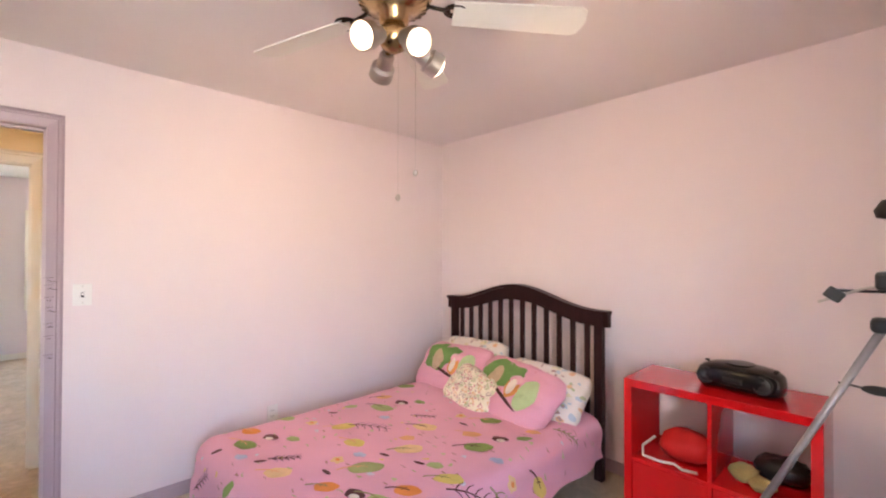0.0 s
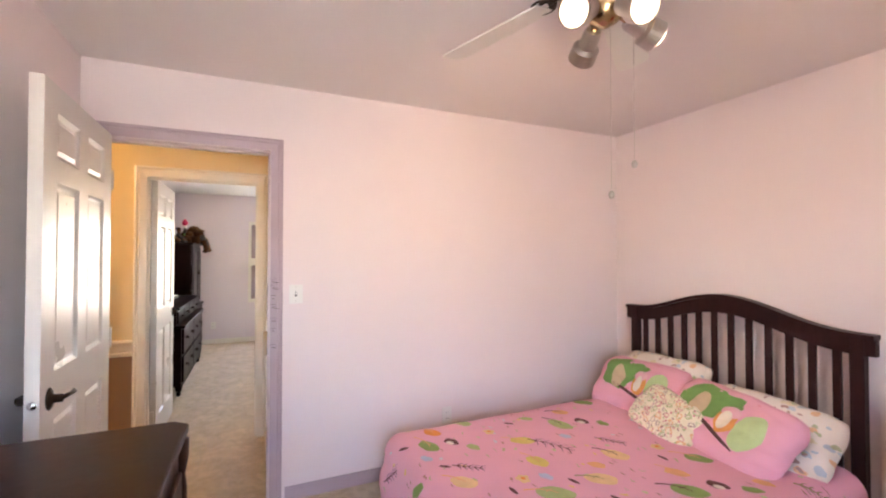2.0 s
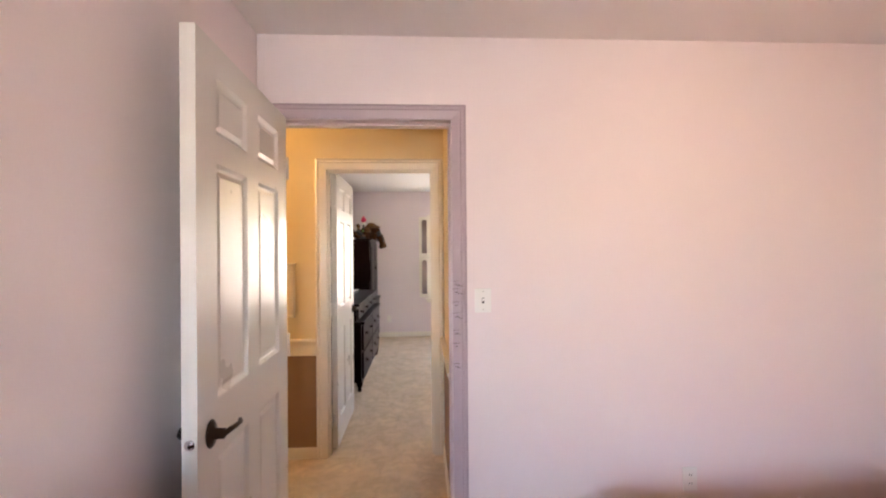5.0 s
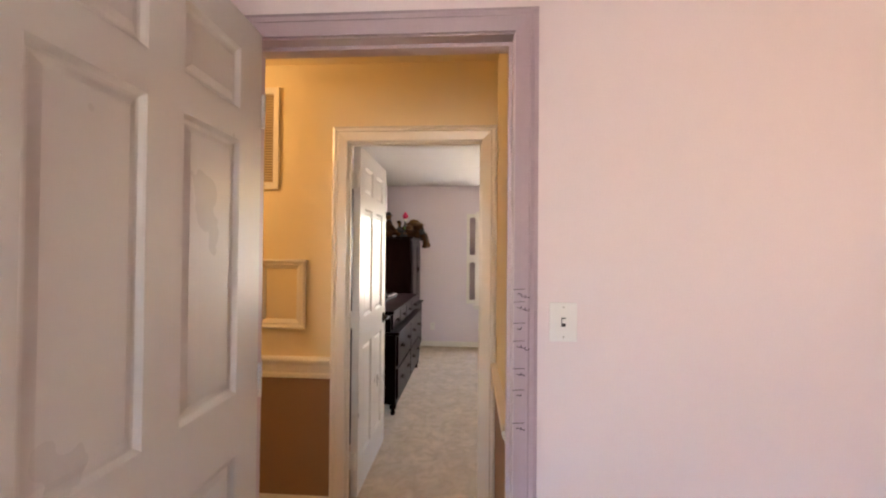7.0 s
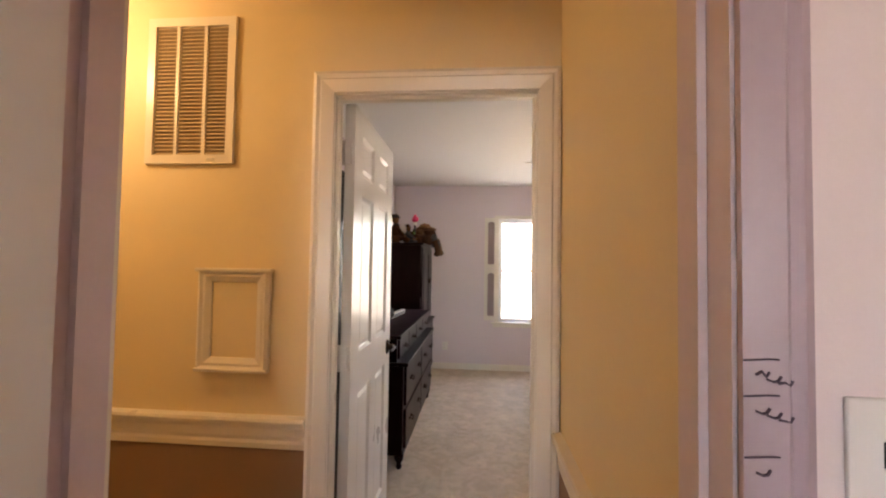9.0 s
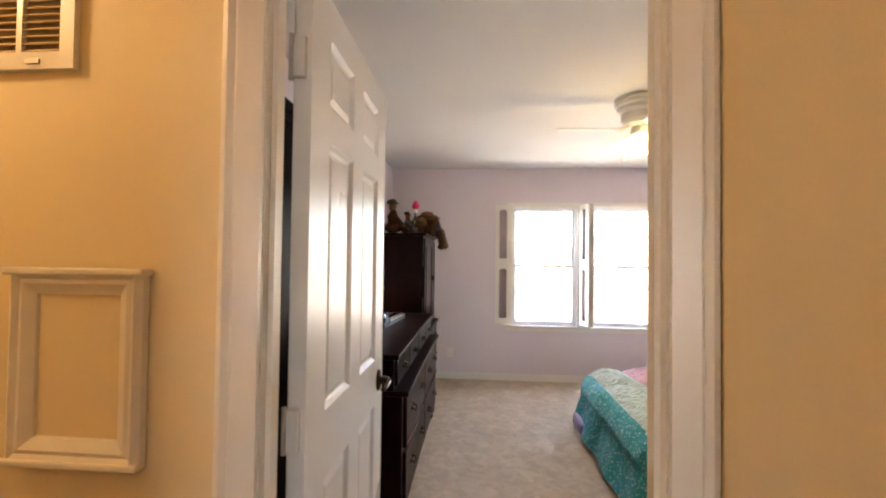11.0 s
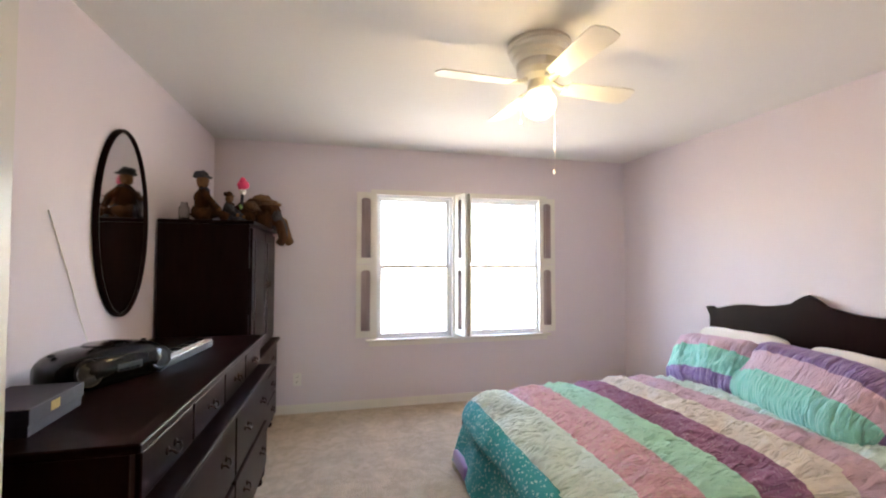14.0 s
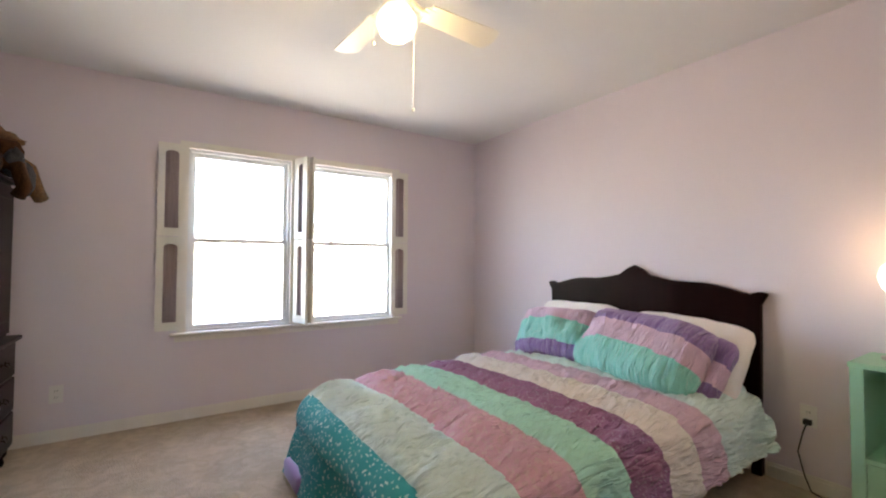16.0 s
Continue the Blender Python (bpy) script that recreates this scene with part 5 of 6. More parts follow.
for heading, pitch, power in SPOTS:
    c, s = math.cos(radians(heading)), math.sin(radians(heading))
    tilt = radians(pitch)
    way = Vector((c * math.cos(tilt), s * math.cos(tilt), -math.sin(tilt))).normalized()
    base = Vector((c * 0.045, s * 0.045, 2.135))
    can0 = base + way * 0.03
    m = Matrix.Translation(can0) @ way.to_track_quat("Z", "Y").to_matrix().to_4x4()
    can = part("spot_can", lathe([(0, 0.0), (0.022, 0.0), (0.027, 0.010), (0.029, 0.055), (0.042, 0.064), (0.044, 0.106), (0.040, 0.106), (0.038, 0.070), (0, 0.066)], 28), STEEL, fan, "brushed steel spot can", at=m)
    part("spot_arm", tube([base - way * 0.02, can0 + way * 0.004], 0.010, 8), BRASS, fan)
    part("bulb", lathe([(0, 0.068), (0.020, 0.070), (0.034, 0.084), (0.039, 0.100), (0.034, 0.112), (0.020, 0.120), (0, 0.123)], 28), BULB, can, "lit round reflector bulb", smooth=True)
    w = can0 + way * 0.145
    lamp("spot_light", "SPOT", F1 + w, F1 + w + way, FAN1_LIGHT * power, WARM, radius=0.03, cone=140, blend=1.0)
for x, y, z0 in ((0.069, 0.037, 1.686), (0.015, 0.007, 1.607)):
    ch = part("pull_chain", tube([(x * 0.8, y * 0.8, 2.14), (x, y, 2.05), (x, y, z0 + 0.015)], 0.0007, 6), STEEL, fan, "thin metal pull chain")
    part("chain_bob", lathe([(0, 0.012), (0.005, 0.010), (0.009, 0.0), (0.006, -0.010), (0, -0.012)], 14, (x, y, z0)), STEEL, ch, smooth=True)

F2 = Vector((-5.72, 0.762, 0))
fan = thing("ceiling_fan", "white four-blade flush ceiling fan with a lit frosted globe", "ceiling fan", Matrix.Translation((F2.x, F2.y, 0)))
part("housing", lathe([(0, TOP), (0.155, TOP), (0.160, TOP - 0.018), (0.150, TOP - 0.026), (0.150, TOP - 0.045), (0.135, TOP - 0.058), (0.135, TOP - 0.080), (0.112, TOP - 0.098), (0.112, TOP - 0.14), (0.092, TOP - 0.165), (0.06, TOP - 0.18), (0, TOP - 0.18)], 40), FAN_WHITE, fan, smooth=False)
for k in range(4):
    a = 3 + 90 * k
    arm = joined(tube([(0.07, 0, 2.262), (0.11, 0, 2.245), (0.16, 0, 2.243)], 0.012, 8), block(0.13, 0.19, -0.03, 0.03, 2.240, 2.246, 0.002))
    arm_ob = part("blade_arm", arm, FAN_WHITE, fan, "white blade bracket", at=pose(0, 0, 0, 0, 0, a))
    part("blade", prism(blade_outline(0.15, 0.535, 0.105, 0.135), 0.006, "z", 0.0015), FAN_WHITE, arm_ob, "white fan blade", at=pose(0, 0, 2.236, -11, 0, 0))
part("light_fitter", lathe([(0.05, 2.262), (0.055, 2.235), (0.06, 2.215), (0.055, 2.205), (0, 2.205)], 28), FAN_WHITE, fan, "white light fitter")
part("globe", lathe([(0.050, 2.212), (0.062, 2.195), (0.082, 2.165), (0.084, 2.135), (0.070, 2.10), (0.045, 2.08), (0, 2.072)], 32), GLOBE, fan, "glowing frosted glass globe", smooth=True)
globe_lamp = lamp("globe_light", "POINT", (F2.x, F2.y, 2.02), (F2.x, F2.y, 1), FAN2_LIGHT * 0.72, (1.0, 0.76, 0.40), radius=0.06)
# two small lamps without a fixture, added beside the globe to yellow the ceiling
for dx, dy in ((0.10, 0.03), (-0.03, 0.11)):
    lamp("globe_light", "POINT", (F2.x + dx * 1.1, F2.y + dy * 1.1, 2.185), (F2.x, F2.y, 1), FAN2_LIGHT * 0.035, (1.0, 0.72, 0.28), radius=0.03)
for x, y, z0 in ((-0.03, 0.098, 1.812), (-0.05, -0.08, 2.06)):
    ch = part("pull_chain", tube([(x * 0.7, y * 0.7, 2.22), (x, y, 2.18), (x, y, z0 + 0.015)], 0.0009, 6), SHEET, fan, "thin pale pull chain")
    part("chain_bob", lathe([(0, 0.014), (0.005, 0.010), (0.007, -0.004), (0, -0.012)], 12, (x, y, z0)), WHITE_PLASTIC, ch, smooth=True)

# ---- hall ----
vent = thing("return_air_vent", "white framed air grille with three dusty louvred bays", "vent", Matrix.Translation((HALL_X0, -1.245, 1.752)))
VW, VH = 0.35, 0.56
bm = bmesh.new()
slab(bm, 0.001, 0.014, -VW / 2, -VW / 2 + 0.030, 0, VH)
slab(bm, 0.001, 0.014, VW / 2 - 0.030, VW / 2, 0, VH)
slab(bm, 0.001, 0.014, -VW / 2 + 0.030, VW / 2 - 0.030, 0, 0.034)
slab(bm, 0.001, 0.014, -VW / 2 + 0.030, VW / 2 - 0.030, VH - 0.034, VH)
part("frame", bm, WHITE_TRIM, vent)
for y in (-0.055, 0.055):
    part("mullion", block(0.002, 0.012, y - 0.006, y + 0.006, 0.034, VH - 0.034), WHITE_TRIM, vent)
part("backing", block(0.0005, 0.002, -VW / 2 + 0.03, VW / 2 - 0.03, 0.034, VH - 0.034), GREY_VENT, vent, "dark dusty backing")
for k in range(34):
    z = 0.040 + k * (VH - 0.08) / 33
    bm = bmesh.new()
    slab(bm, -0.005, 0.005, -VW / 2 + 0.03, VW / 2 - 0.03, -0.0012, 0.0012)
    part("louvre", bm, BEIGE_INK, vent, at=pose(0.0065, 0, z, 0, 40, 0))
part("latch", block(0.013, 0.017, 0.075, 0.105, 0.010, 0.020, 0.001), STEEL, vent, "small metal latch")

pf = thing("picture_frame", "empty cream moulded picture frame hung on the tan hall wall", "picture frame", Matrix.Translation((HALL_X0, -1.045, 0.985)))
PW, PH = 0.275, 0.378
prof = [(0, 0.002), (0, 0.018), (0.012, 0.026), (0.022, 0.020), (0.030, 0.022), (0.050, 0.012), (0.052, 0.004)]
bm = bmesh.new()
rings = []
for sy, sz in ((-1, 0), (1, 0), (1, 1), (-1, 1)):
    rings.append([bm.verts.new((d, sy * (PW / 2 - a), (PH - a) if sz else a)) for a, d in prof])
for i in range(4):
    p, q = rings[i], rings[(i + 1) % 4]
    for k in range(len(prof) - 1):
        bm.faces.new((p[k], p[k + 1], q[k + 1], q[k]))
bmesh.ops.recalc_face_normals(bm, faces=bm.faces[:])
part("frame", bm, WHITE_TRIM, pf)
part("top_moulding", block(0.002, 0.032, -PW / 2 - 0.008, PW / 2 + 0.008, PH - 0.014, PH, 0.004), WHITE_TRIM, pf)
part("bottom_moulding", block(0.002, 0.030, -PW / 2 - 0.002, PW / 2 + 0.002, 0, 0.014, 0.004), WHITE_TRIM, pf)
part("backing", block(0.002, 0.006, -PW / 2 + 0.04, PW / 2 - 0.04, 0.04, PH - 0.04), TAN_WALL, pf, "plain tan backing")

hl = thing("ceiling_light", "flush glass ceiling light in the hall", "ceiling light", Matrix.Translation((-3.25, -1.75, 0)))
part("rim", lathe([(0, TOP), (0.15, TOP), (0.155, TOP - 0.02), (0.14, TOP - 0.03), (0, TOP - 0.03)], 32), BRASS, hl)
part("dome", lathe([(0.14, TOP - 0.03), (0.135, TOP - 0.06), (0.10, TOP - 0.10), (0.05, TOP - 0.12), (0, TOP - 0.125)], 32), GLOBE, hl, "glowing glass dome", smooth=True)
lamp("hall_light", "POINT", (-3.25, -1.75, TOP - 0.2), (-3.25, -1.75, 0), HALL_LIGHT, (1.0, 0.70, 0.36), radius=0.08)

# ---- lavender bedroom: bed ----
QX0, QX1 = -6.705, -5.145
bed = thing("bed", "dark carved wooden bed against the lavender wall", "bed")
C2 = (QX0 + QX1) / 2
hw = (QX1 - QX0) / 2


def crest(k):
    """Upper outline of the carved headboard; k runs from -1 to 1."""
    a = abs(k)
    z = 1.035 + 0.045 * math.cos(a * math.pi * 0.9) + 0.012 * math.cos(a * math.pi * 3.1)
    if a < 0.13:
        z += 0.052 * (1 - a / 0.13) ** 0.7
    if a > 0.90:
        z += 0.022 * math.sin((a - 0.90) / 0.10 * math.pi * 0.75)
    return z


outline = [(C2 + hw * (k / 40), crest(k / 40)) for k in range(-40, 41)]
outline += [(QX1 + 0.004, 0.99), (QX1 - 0.028, 0.93), (QX1 - 0.032, 0.25), (QX0 + 0.032, 0.25), (QX0 + 0.028, 0.93), (QX0 - 0.004, 0.99)]
hb = part("headboard", prism(outline, 0.040, "y", 0.006), DARK_WOOD, bed, at=Matrix.Translation((0, 2.725, 0)))
part("crest_moulding", tube([(C2 + hw * 0.985 * (k / 40), 2.722, crest(k / 40) - 0.012) for k in range(-40, 41)], 0.013, 8), DARK_WOOD, hb, smooth=True)
carve = bmesh.new()
for k, (dx, dz, r) in enumerate(((0, 1.128, 0.026), (-0.035, 1.108, 0.022), (0.035, 1.108, 0.022), (-0.07, 1.092, 0.018), (0.07, 1.092, 0.018), (0, 1.095, 0.03))):
    blob((r * 1.25, 0.016, r), (C2 + dx, 2.722, dz), 0.35, 12, carve, k)
part("crest_carving", carve, DARK_WOOD, hb, "carved shell crest", smooth=True)
for x in (QX0 + 0.03, QX1 - 0.08):
    part("leg", block(x, x + 0.05, 2.715, 2.770, 0, 0.30, 0.006), DARK_WOOD, bed)
for x in (QX0 + 0.05, QX1 - 0.08):
    part("side_rail", block(x, x + 0.028, 0.62, 2.73, 0.15, 0.27, 0.005), DARK_WOOD, bed)
for x in (QX0 + 0.10, QX1 - 0.14):
    part("leg", block(x, x + 0.045, 0.68, 0.725, 0, 0.17, 0.005), BLACK_MATT, bed)
part("mattress", block(QX0 + 0.06, QX1 - 0.06, 0.70, 2.70, 0.17, 0.375, 0.035, 3), SHEET, bed, "white mattress")
solid("bed_skirt_corner", block(-6.56, -6.28, 0.53, 0.68, 0.02, 0.115, 0.022, 3), PURPLE_CLOTH, "purple under-blanket corner hanging at the bed's foot", "blanket", smooth=True)

SEAMS = [0.665, 0.945, 1.195, 1.43, 1.67, 1.90, 2.115, 2.34, 2.9]
BAND = [TEAL_DOT, PALE_MINT, PINK_LATTICE, MINT_CLOTH, PLUM_DOT, CREAM_CLOTH, LILAC_CLOTH, PALE_MINT, PALE_MINT]


def band_at(s, t):
    tt = t + 0.05 * (s - C2) ** 2 * 0.6
    for i, e in enumerate(SEAMS):
        if tt < e:
            return i, (0.0 if i == 0 else SEAMS[i - 1]), e, tt
    return len(SEAMS) - 1, SEAMS[-1], 3.2, tt


def ruched(s, t, hang):
    i, a, b, tt = band_at(s, t)
    h = 0.014 * noise.noise(Vector((s * 2.3, t * 2.3, 4.3)))
    if i > 0:
        k = min(1, max(0, (tt - a) / max(0.01, b - a)))
        h += 0.026 * math.sin(math.pi * k) ** 0.6
        w1 = noise.noise(Vector((s * 17 + 2.2 * noise.noise(Vector((s * 5, t * 8, 6.0))), t * 5, i * 5.1)))
        w2 = noise.noise(Vector((s * 31 + 1.5 * noise.noise(Vector((s * 8, t * 10, 9.0))), t * 8, i * 2.3)))
        calm = 0.25 + 0.75 * math.sin(math.pi * k) ** 0.5
        h -= calm * (0.017 * (1 - abs(w1)) ** 7 + 0.012 * (1 - abs(w2)) ** 7)
        h += calm * 0.025 * noise.noise(Vector((s * 26 + 3 * noise.noise(Vector((s * 4, t * 9, 2))), t * 5, i * 3.7)))
        h += calm * 0.007 * noise.noise(Vector((s * 58, t * 11, i * 1.7)))
    else:
        h += 0.010 * noise.noise(Vector((s * 9, t * 3, 8.8))) + 0.012 * math.sin(s * 13) * min(1, hang / 0.1)
    crown = 1 - min(1, abs(s - C2) / (hw + 0.1)) ** 3
    h -= 0.045 * max(0.0, min(1.0, (1.15 - t) / 0.45))
    return h + 0.040 * crown * (1 if hang == 0 else 0.3)


cover = thing("comforter", "ruched mint, rose, plum and cream striped comforter with teal foot", "comforter")
whole = quilt(QX0 + 0.17, QX1 - 0.10, 0.73, 2.58, 0.457, 0.16, (0.32, 0.33, 0.52, 0.0), 0.0125, ruched, lambda s, t, hg: band_at(s, t)[0], 0.26)
for i, cloth in enumerate(BAND):
    strip = whole.copy()
    bmesh.ops.delete(strip, geom=[f for f in strip.faces if f.material_index != i], context="FACES")
    for f in strip.faces:
        f.material_index = 0
    if len(strip.faces):
        part("stripe", strip, cloth, cover, "teal dotted foot band" if i == 0 else "", smooth=True)
whole.free()


def sham(at, W, H, T, seed, mats, cuts, label):
    p = thing("pillow", label, "pillow", at, group="striped pillows on the lavender room's bed")

    def which(u, v):
        vv = v + 0.10 * (u * u - 0.4)
        for k, c in enumerate(cuts):
            if vv > c:
                return k
        return len(cuts)
    part("pillowcase", pillow_mesh(W, H, T, seed, 0.25, 44, which, 0.012), mats, p, smooth=True)
    return p


S = "ruched lilac, mint and purple striped pillow against the headboard"
sham(stand_up(-6.35, 2.41, 0.63, 52, 6, 3), 0.62, 0.42, 0.25, 1.9, [LILAC_CLOTH, MINT_SATIN, PURPLE_CLOTH], [0.30, -0.55], S)
sham(stand_up(-5.65, 2.33, 0.65, 48, -5, -4), 0.80, 0.46, 0.28, 3.3, [PURPLE_CLOTH, LILAC_CLOTH, MINT_SATIN], [0.36, -0.22], "ruched purple, lilac and mint pillow before a white one")
sham(stand_up(-5.55, 2.42, 0.59, 50, -3, -4), 0.72, 0.46, 0.16, 5.2, [PURPLE_CLOTH, LILAC_CLOTH, PURPLE_CLOTH], [0.3, -0.3], "purple and lilac ruched pillow behind the striped one")
p = thing("pillow", "white pillow behind the striped ones", "pillow", stand_up(-5.52, 2.54, 0.635, 60, -3, -3), group="striped pillows on the lavender room's bed")
part("pillowcase", pillow_mesh(0.74, 0.46, 0.17, 8.1), SHEET, p, smooth=True)
p = thing("pillow", "white pillow behind the striped ones", "pillow", stand_up(-6.31, 2.57, 0.655, 66, 2, 0), group="striped pillows on the lavender room's bed")
part("pillowcase", pillow_mesh(0.70, 0.44, 0.16, 6.4), SHEET, p, smooth=True)

# ---- lavender bedroom: nightstand and lamp ----
ns = thing("nightstand", "mint green painted nightstand with an open shelf over a drawer", "nightstand")
NX0, NX1, NY0, NY1, NZ = -4.74, -4.265, 2.40, 2.755, 0.752
part("top", block(NX0 - 0.004, NX1 + 0.004, NY0 - 0.008, NY1, NZ - 0.022, NZ, 0.003), MINT_PAINT, ns)
for x in (NX0, NX1 - 0.045):
    part("side_panel", block(x, x + 0.045, NY0, NY1, 0, NZ - 0.022, 0.003), MINT_PAINT, ns)
part("shelf", block(NX0 + 0.045, NX1 - 0.045, NY0 + 0.004, NY1, 0.345, 0.365, 0.002), MINT_PAINT, ns)
part("back_panel", block(NX0 + 0.045, NX1 - 0.045, NY1 - 0.012, NY1, 0.06, NZ - 0.022), MINT_PAINT, ns)
dw = part("drawer", block(NX0 + 0.048, NX1 - 0.048, NY0 + 0.006, NY0 + 0.024, 0.075, 0.342, 0.003), MINT_PAINT, ns)
part("knob", lathe([(0, 0), (0.006, 0), (0.006, 0.012), (0.014, 0.018), (0.012, 0.026), (0, 0.028)], 14), WHITE_PLASTIC, dw, at=pose(-4.50, NY0 + 0.006, 0.21, 90, 0, 0))
tl = thing("table_lamp", "small lit table lamp with a round glass globe on the nightstand", "lamp", Matrix.Translation((-4.625, 2.60, NZ)))
part("base", lathe([(0, 0), (0.055, 0), (0.055, 0.012), (0.03, 0.022), (0.012, 0.03), (0.012, 0.22), (0.022, 0.24), (0.022, 0.28), (0, 0.28)], 24), STEEL, tl, smooth=False)
part("globe", lathe([(0.022, 0.275), (0.05, 0.31), (0.062, 0.355), (0.05, 0.40), (0.025, 0.418), (0, 0.42)], 24), BULB, tl, "glowing round globe", smooth=True)
lamp("lamp_light", "POINT", (-4.625, 2.60, NZ + 0.48), (-4.625, 2.6, 0), LAMP_LIGHT, (1.0, 0.66, 0.34), radius=0.05)
solid("small_picture", block(-4.56, -4.545, 2.44, 2.52, NZ, NZ + 0.11, 0.002), BLACK_PLASTIC, "small dark framed picture standing on the nightstand", "picture")

# ---- lavender bedroom: dresser, armoire ----
ds = thing("dresser", "long dark cherry dresser with stepped drawers along the lavender wall", "dresser")
EX0, EX1, EYB = -6.63, -4.99, -1.285
part("top", block(EX0, EX1, EYB, -0.665, 0.876, 0.902, 0.006), DARK_WOOD, ds)
part("upper_body", block(EX0 + 0.015, EX1 - 0.015, EYB, -0.695, 0.72, 0.876, 0.002), DARK_WOOD, ds)
part("ledge", block(EX0, EX1, EYB, -0.615, 0.695, 0.72, 0.007), DARK_WOOD, ds)
part("lower_body", block(EX0 + 0.015, EX1 - 0.015, EYB, -0.650, 0.10, 0.695, 0.002), DARK_WOOD, ds)


def pull(parent, x, y, z):
    """A small swing pull with two posts on a drawer that faces +y."""
    bm = tube([(x - 0.03, y, z), (x - 0.03, y + 0.016, z), (x - 0.022, y + 0.022, z - 0.012), (x, y + 0.024, z - 0.018), (x + 0.022, y + 0.022, z - 0.012), (x + 0.03, y + 0.016, z), (x + 0.03, y, z)], 0.0038, 8)
    for dx in (-0.03, 0.03):
        blob((0.011, 0.005, 0.013), (x + dx, y + 0.002, z), 0.2, 10, bm)
    part("pull", bm, BRONZE, parent, "dark bronze drawer pull", smooth=True)


for c in range(4):
    w = (EX1 - EX0 - 0.08) / 4
    xa = EX0 + 0.04 + c * w
    d = part("drawer", block(xa + 0.006, xa + w - 0.006, -0.698, -0.680, 0.735, 0.865, 0.005), DARK_WOOD, ds)
    pull(d, xa + w / 2, -0.680, 0.80)
for r in range(2):
    for c in range(2):
        w = (EX1 - EX0 - 0.10) / 2
        xa = EX0 + 0.05 + c * w
        d = part("drawer", block(xa + 0.007, xa + w - 0.007, -0.654, -0.632, 0.135 + r * 0.285, 0.395 + r * 0.285, 0.007), DARK_WOOD, ds)
        for q in (0.25, 0.75):
            pull(d, xa + w * q, -0.632, 0.285 + r * 0.285)
part("apron", block(EX0 + 0.03, EX1 - 0.03, -0.665, -0.645, 0.085, 0.125, 0.004), DARK_WOOD, ds)
for x in (EX0 + 0.05, EX1 - 0.055):
    for y in (-0.675, EYB + 0.05):
        part("foot", lathe([(0, 0), (0.016, 0), (0.022, 0.018), (0.016, 0.04), (0.030, 0.06), (0.034, 0.10), (0, 0.10)], 16, (x, y, 0)), DARK_WOOD, ds, "turned bun foot", smooth=True)

ar = thing("armoire", "tall dark cherry armoire with doors over drawers", "armoire")
AX0, AX1 = -7.585, -6.655
part("lower_body", block(AX0, AX1, EYB, -0.740, 0.09, 0.70, 0.003), DARK_WOOD, ar)
part("ledge", block(AX0 - 0.012, AX1 + 0.010, EYB, -0.705, 0.70, 0.725, 0.007), DARK_WOOD, ar)
part("upper_body", block(AX0 + 0.012, AX1 - 0.008, EYB, -0.768, 0.725, 1.590, 0.003), DARK_WOOD, ar)
part("cornice", block(AX0 - 0.004, AX1 + 0.006, EYB, -0.740, 1.590, 1.615, 0.008), DARK_WOOD, ar)
am = (AX0 + AX1) / 2
for a, b in ((AX0 + 0.03, am - 0.003), (am + 0.003, AX1 - 0.03)):
    d = part("door", block(a, b, -0.772, -0.752, 0.745, 1.570, 0.004), DARK_WOOD, ar)
    part("panel", block(a + 0.06, b - 0.06, -0.756, -0.744, 0.815, 1.50, 0.008), DARK_WOOD, d)
    kx = am - 0.03 if a < am - 0.1 else am + 0.03
    part("knob", joined(tube([(kx, -0.752, 1.19), (kx, -0.725, 1.19)], 0.006, 8), blob((0.010, 0.012, 0.026), (kx, -0.722, 1.19), 0, 10)), BRONZE, d, "bronze knob", smooth=True)
for r in range(3):
    d = part("drawer", block(AX0 + 0.03, AX1 - 0.03, -0.744, -0.724, 0.115 + r * 0.195, 0.30 + r * 0.195, 0.006), DARK_WOOD, ar)
    for q in (0.27, 0.73):
        pull(d, AX0 + (AX1 - AX0) * q, -0.724, 0.215 + r * 0.195)
for x in (AX0 + 0.04, AX1 - 0.04):
    for y in (-0.775, EYB + 0.05):
        part("foot", lathe([(0, 0), (0.016, 0), (0.022, 0.018), (0.016, 0.04), (0.030, 0.06), (0.034, 0.095), (0, 0.095)], 16, (x, y, 0)), DARK_WOOD, ar, smooth=True)

# unseen dark wardrobe, added behind the open door so its hinge gap shows dark
wd = thing("wardrobe", "tall dark wooden wardrobe added behind the open door to darken its hinge gap", "wardrobe")
GX0, GX1 = -4.80, -3.785
part("body", block(GX0, GX1, EYB, -0.862, 0.06, 1.825, 0.003), DARK_WOOD, wd)
part("plinth", block(GX0 + 0.02, GX1 - 0.02, EYB, -0.88, 0, 0.06, 0.002), DARK_WOOD, wd)
part("cornice", block(GX0 - 0.004, GX1 + 0.004, EYB, -0.846, 1.825, 1.86, 0.006), DARK_WOOD, wd)
gm = (GX0 + GX1) / 2
for a, b in ((GX0 + 0.02, gm - 0.002), (gm + 0.002, GX1 - 0.02)):
    part("door", block(a, b, -0.864, -0.846, 0.09, 1.80, 0.003), DARK_WOOD, wd)

# plain figures and a stuffed toy on the armoire
AZ = 1.615


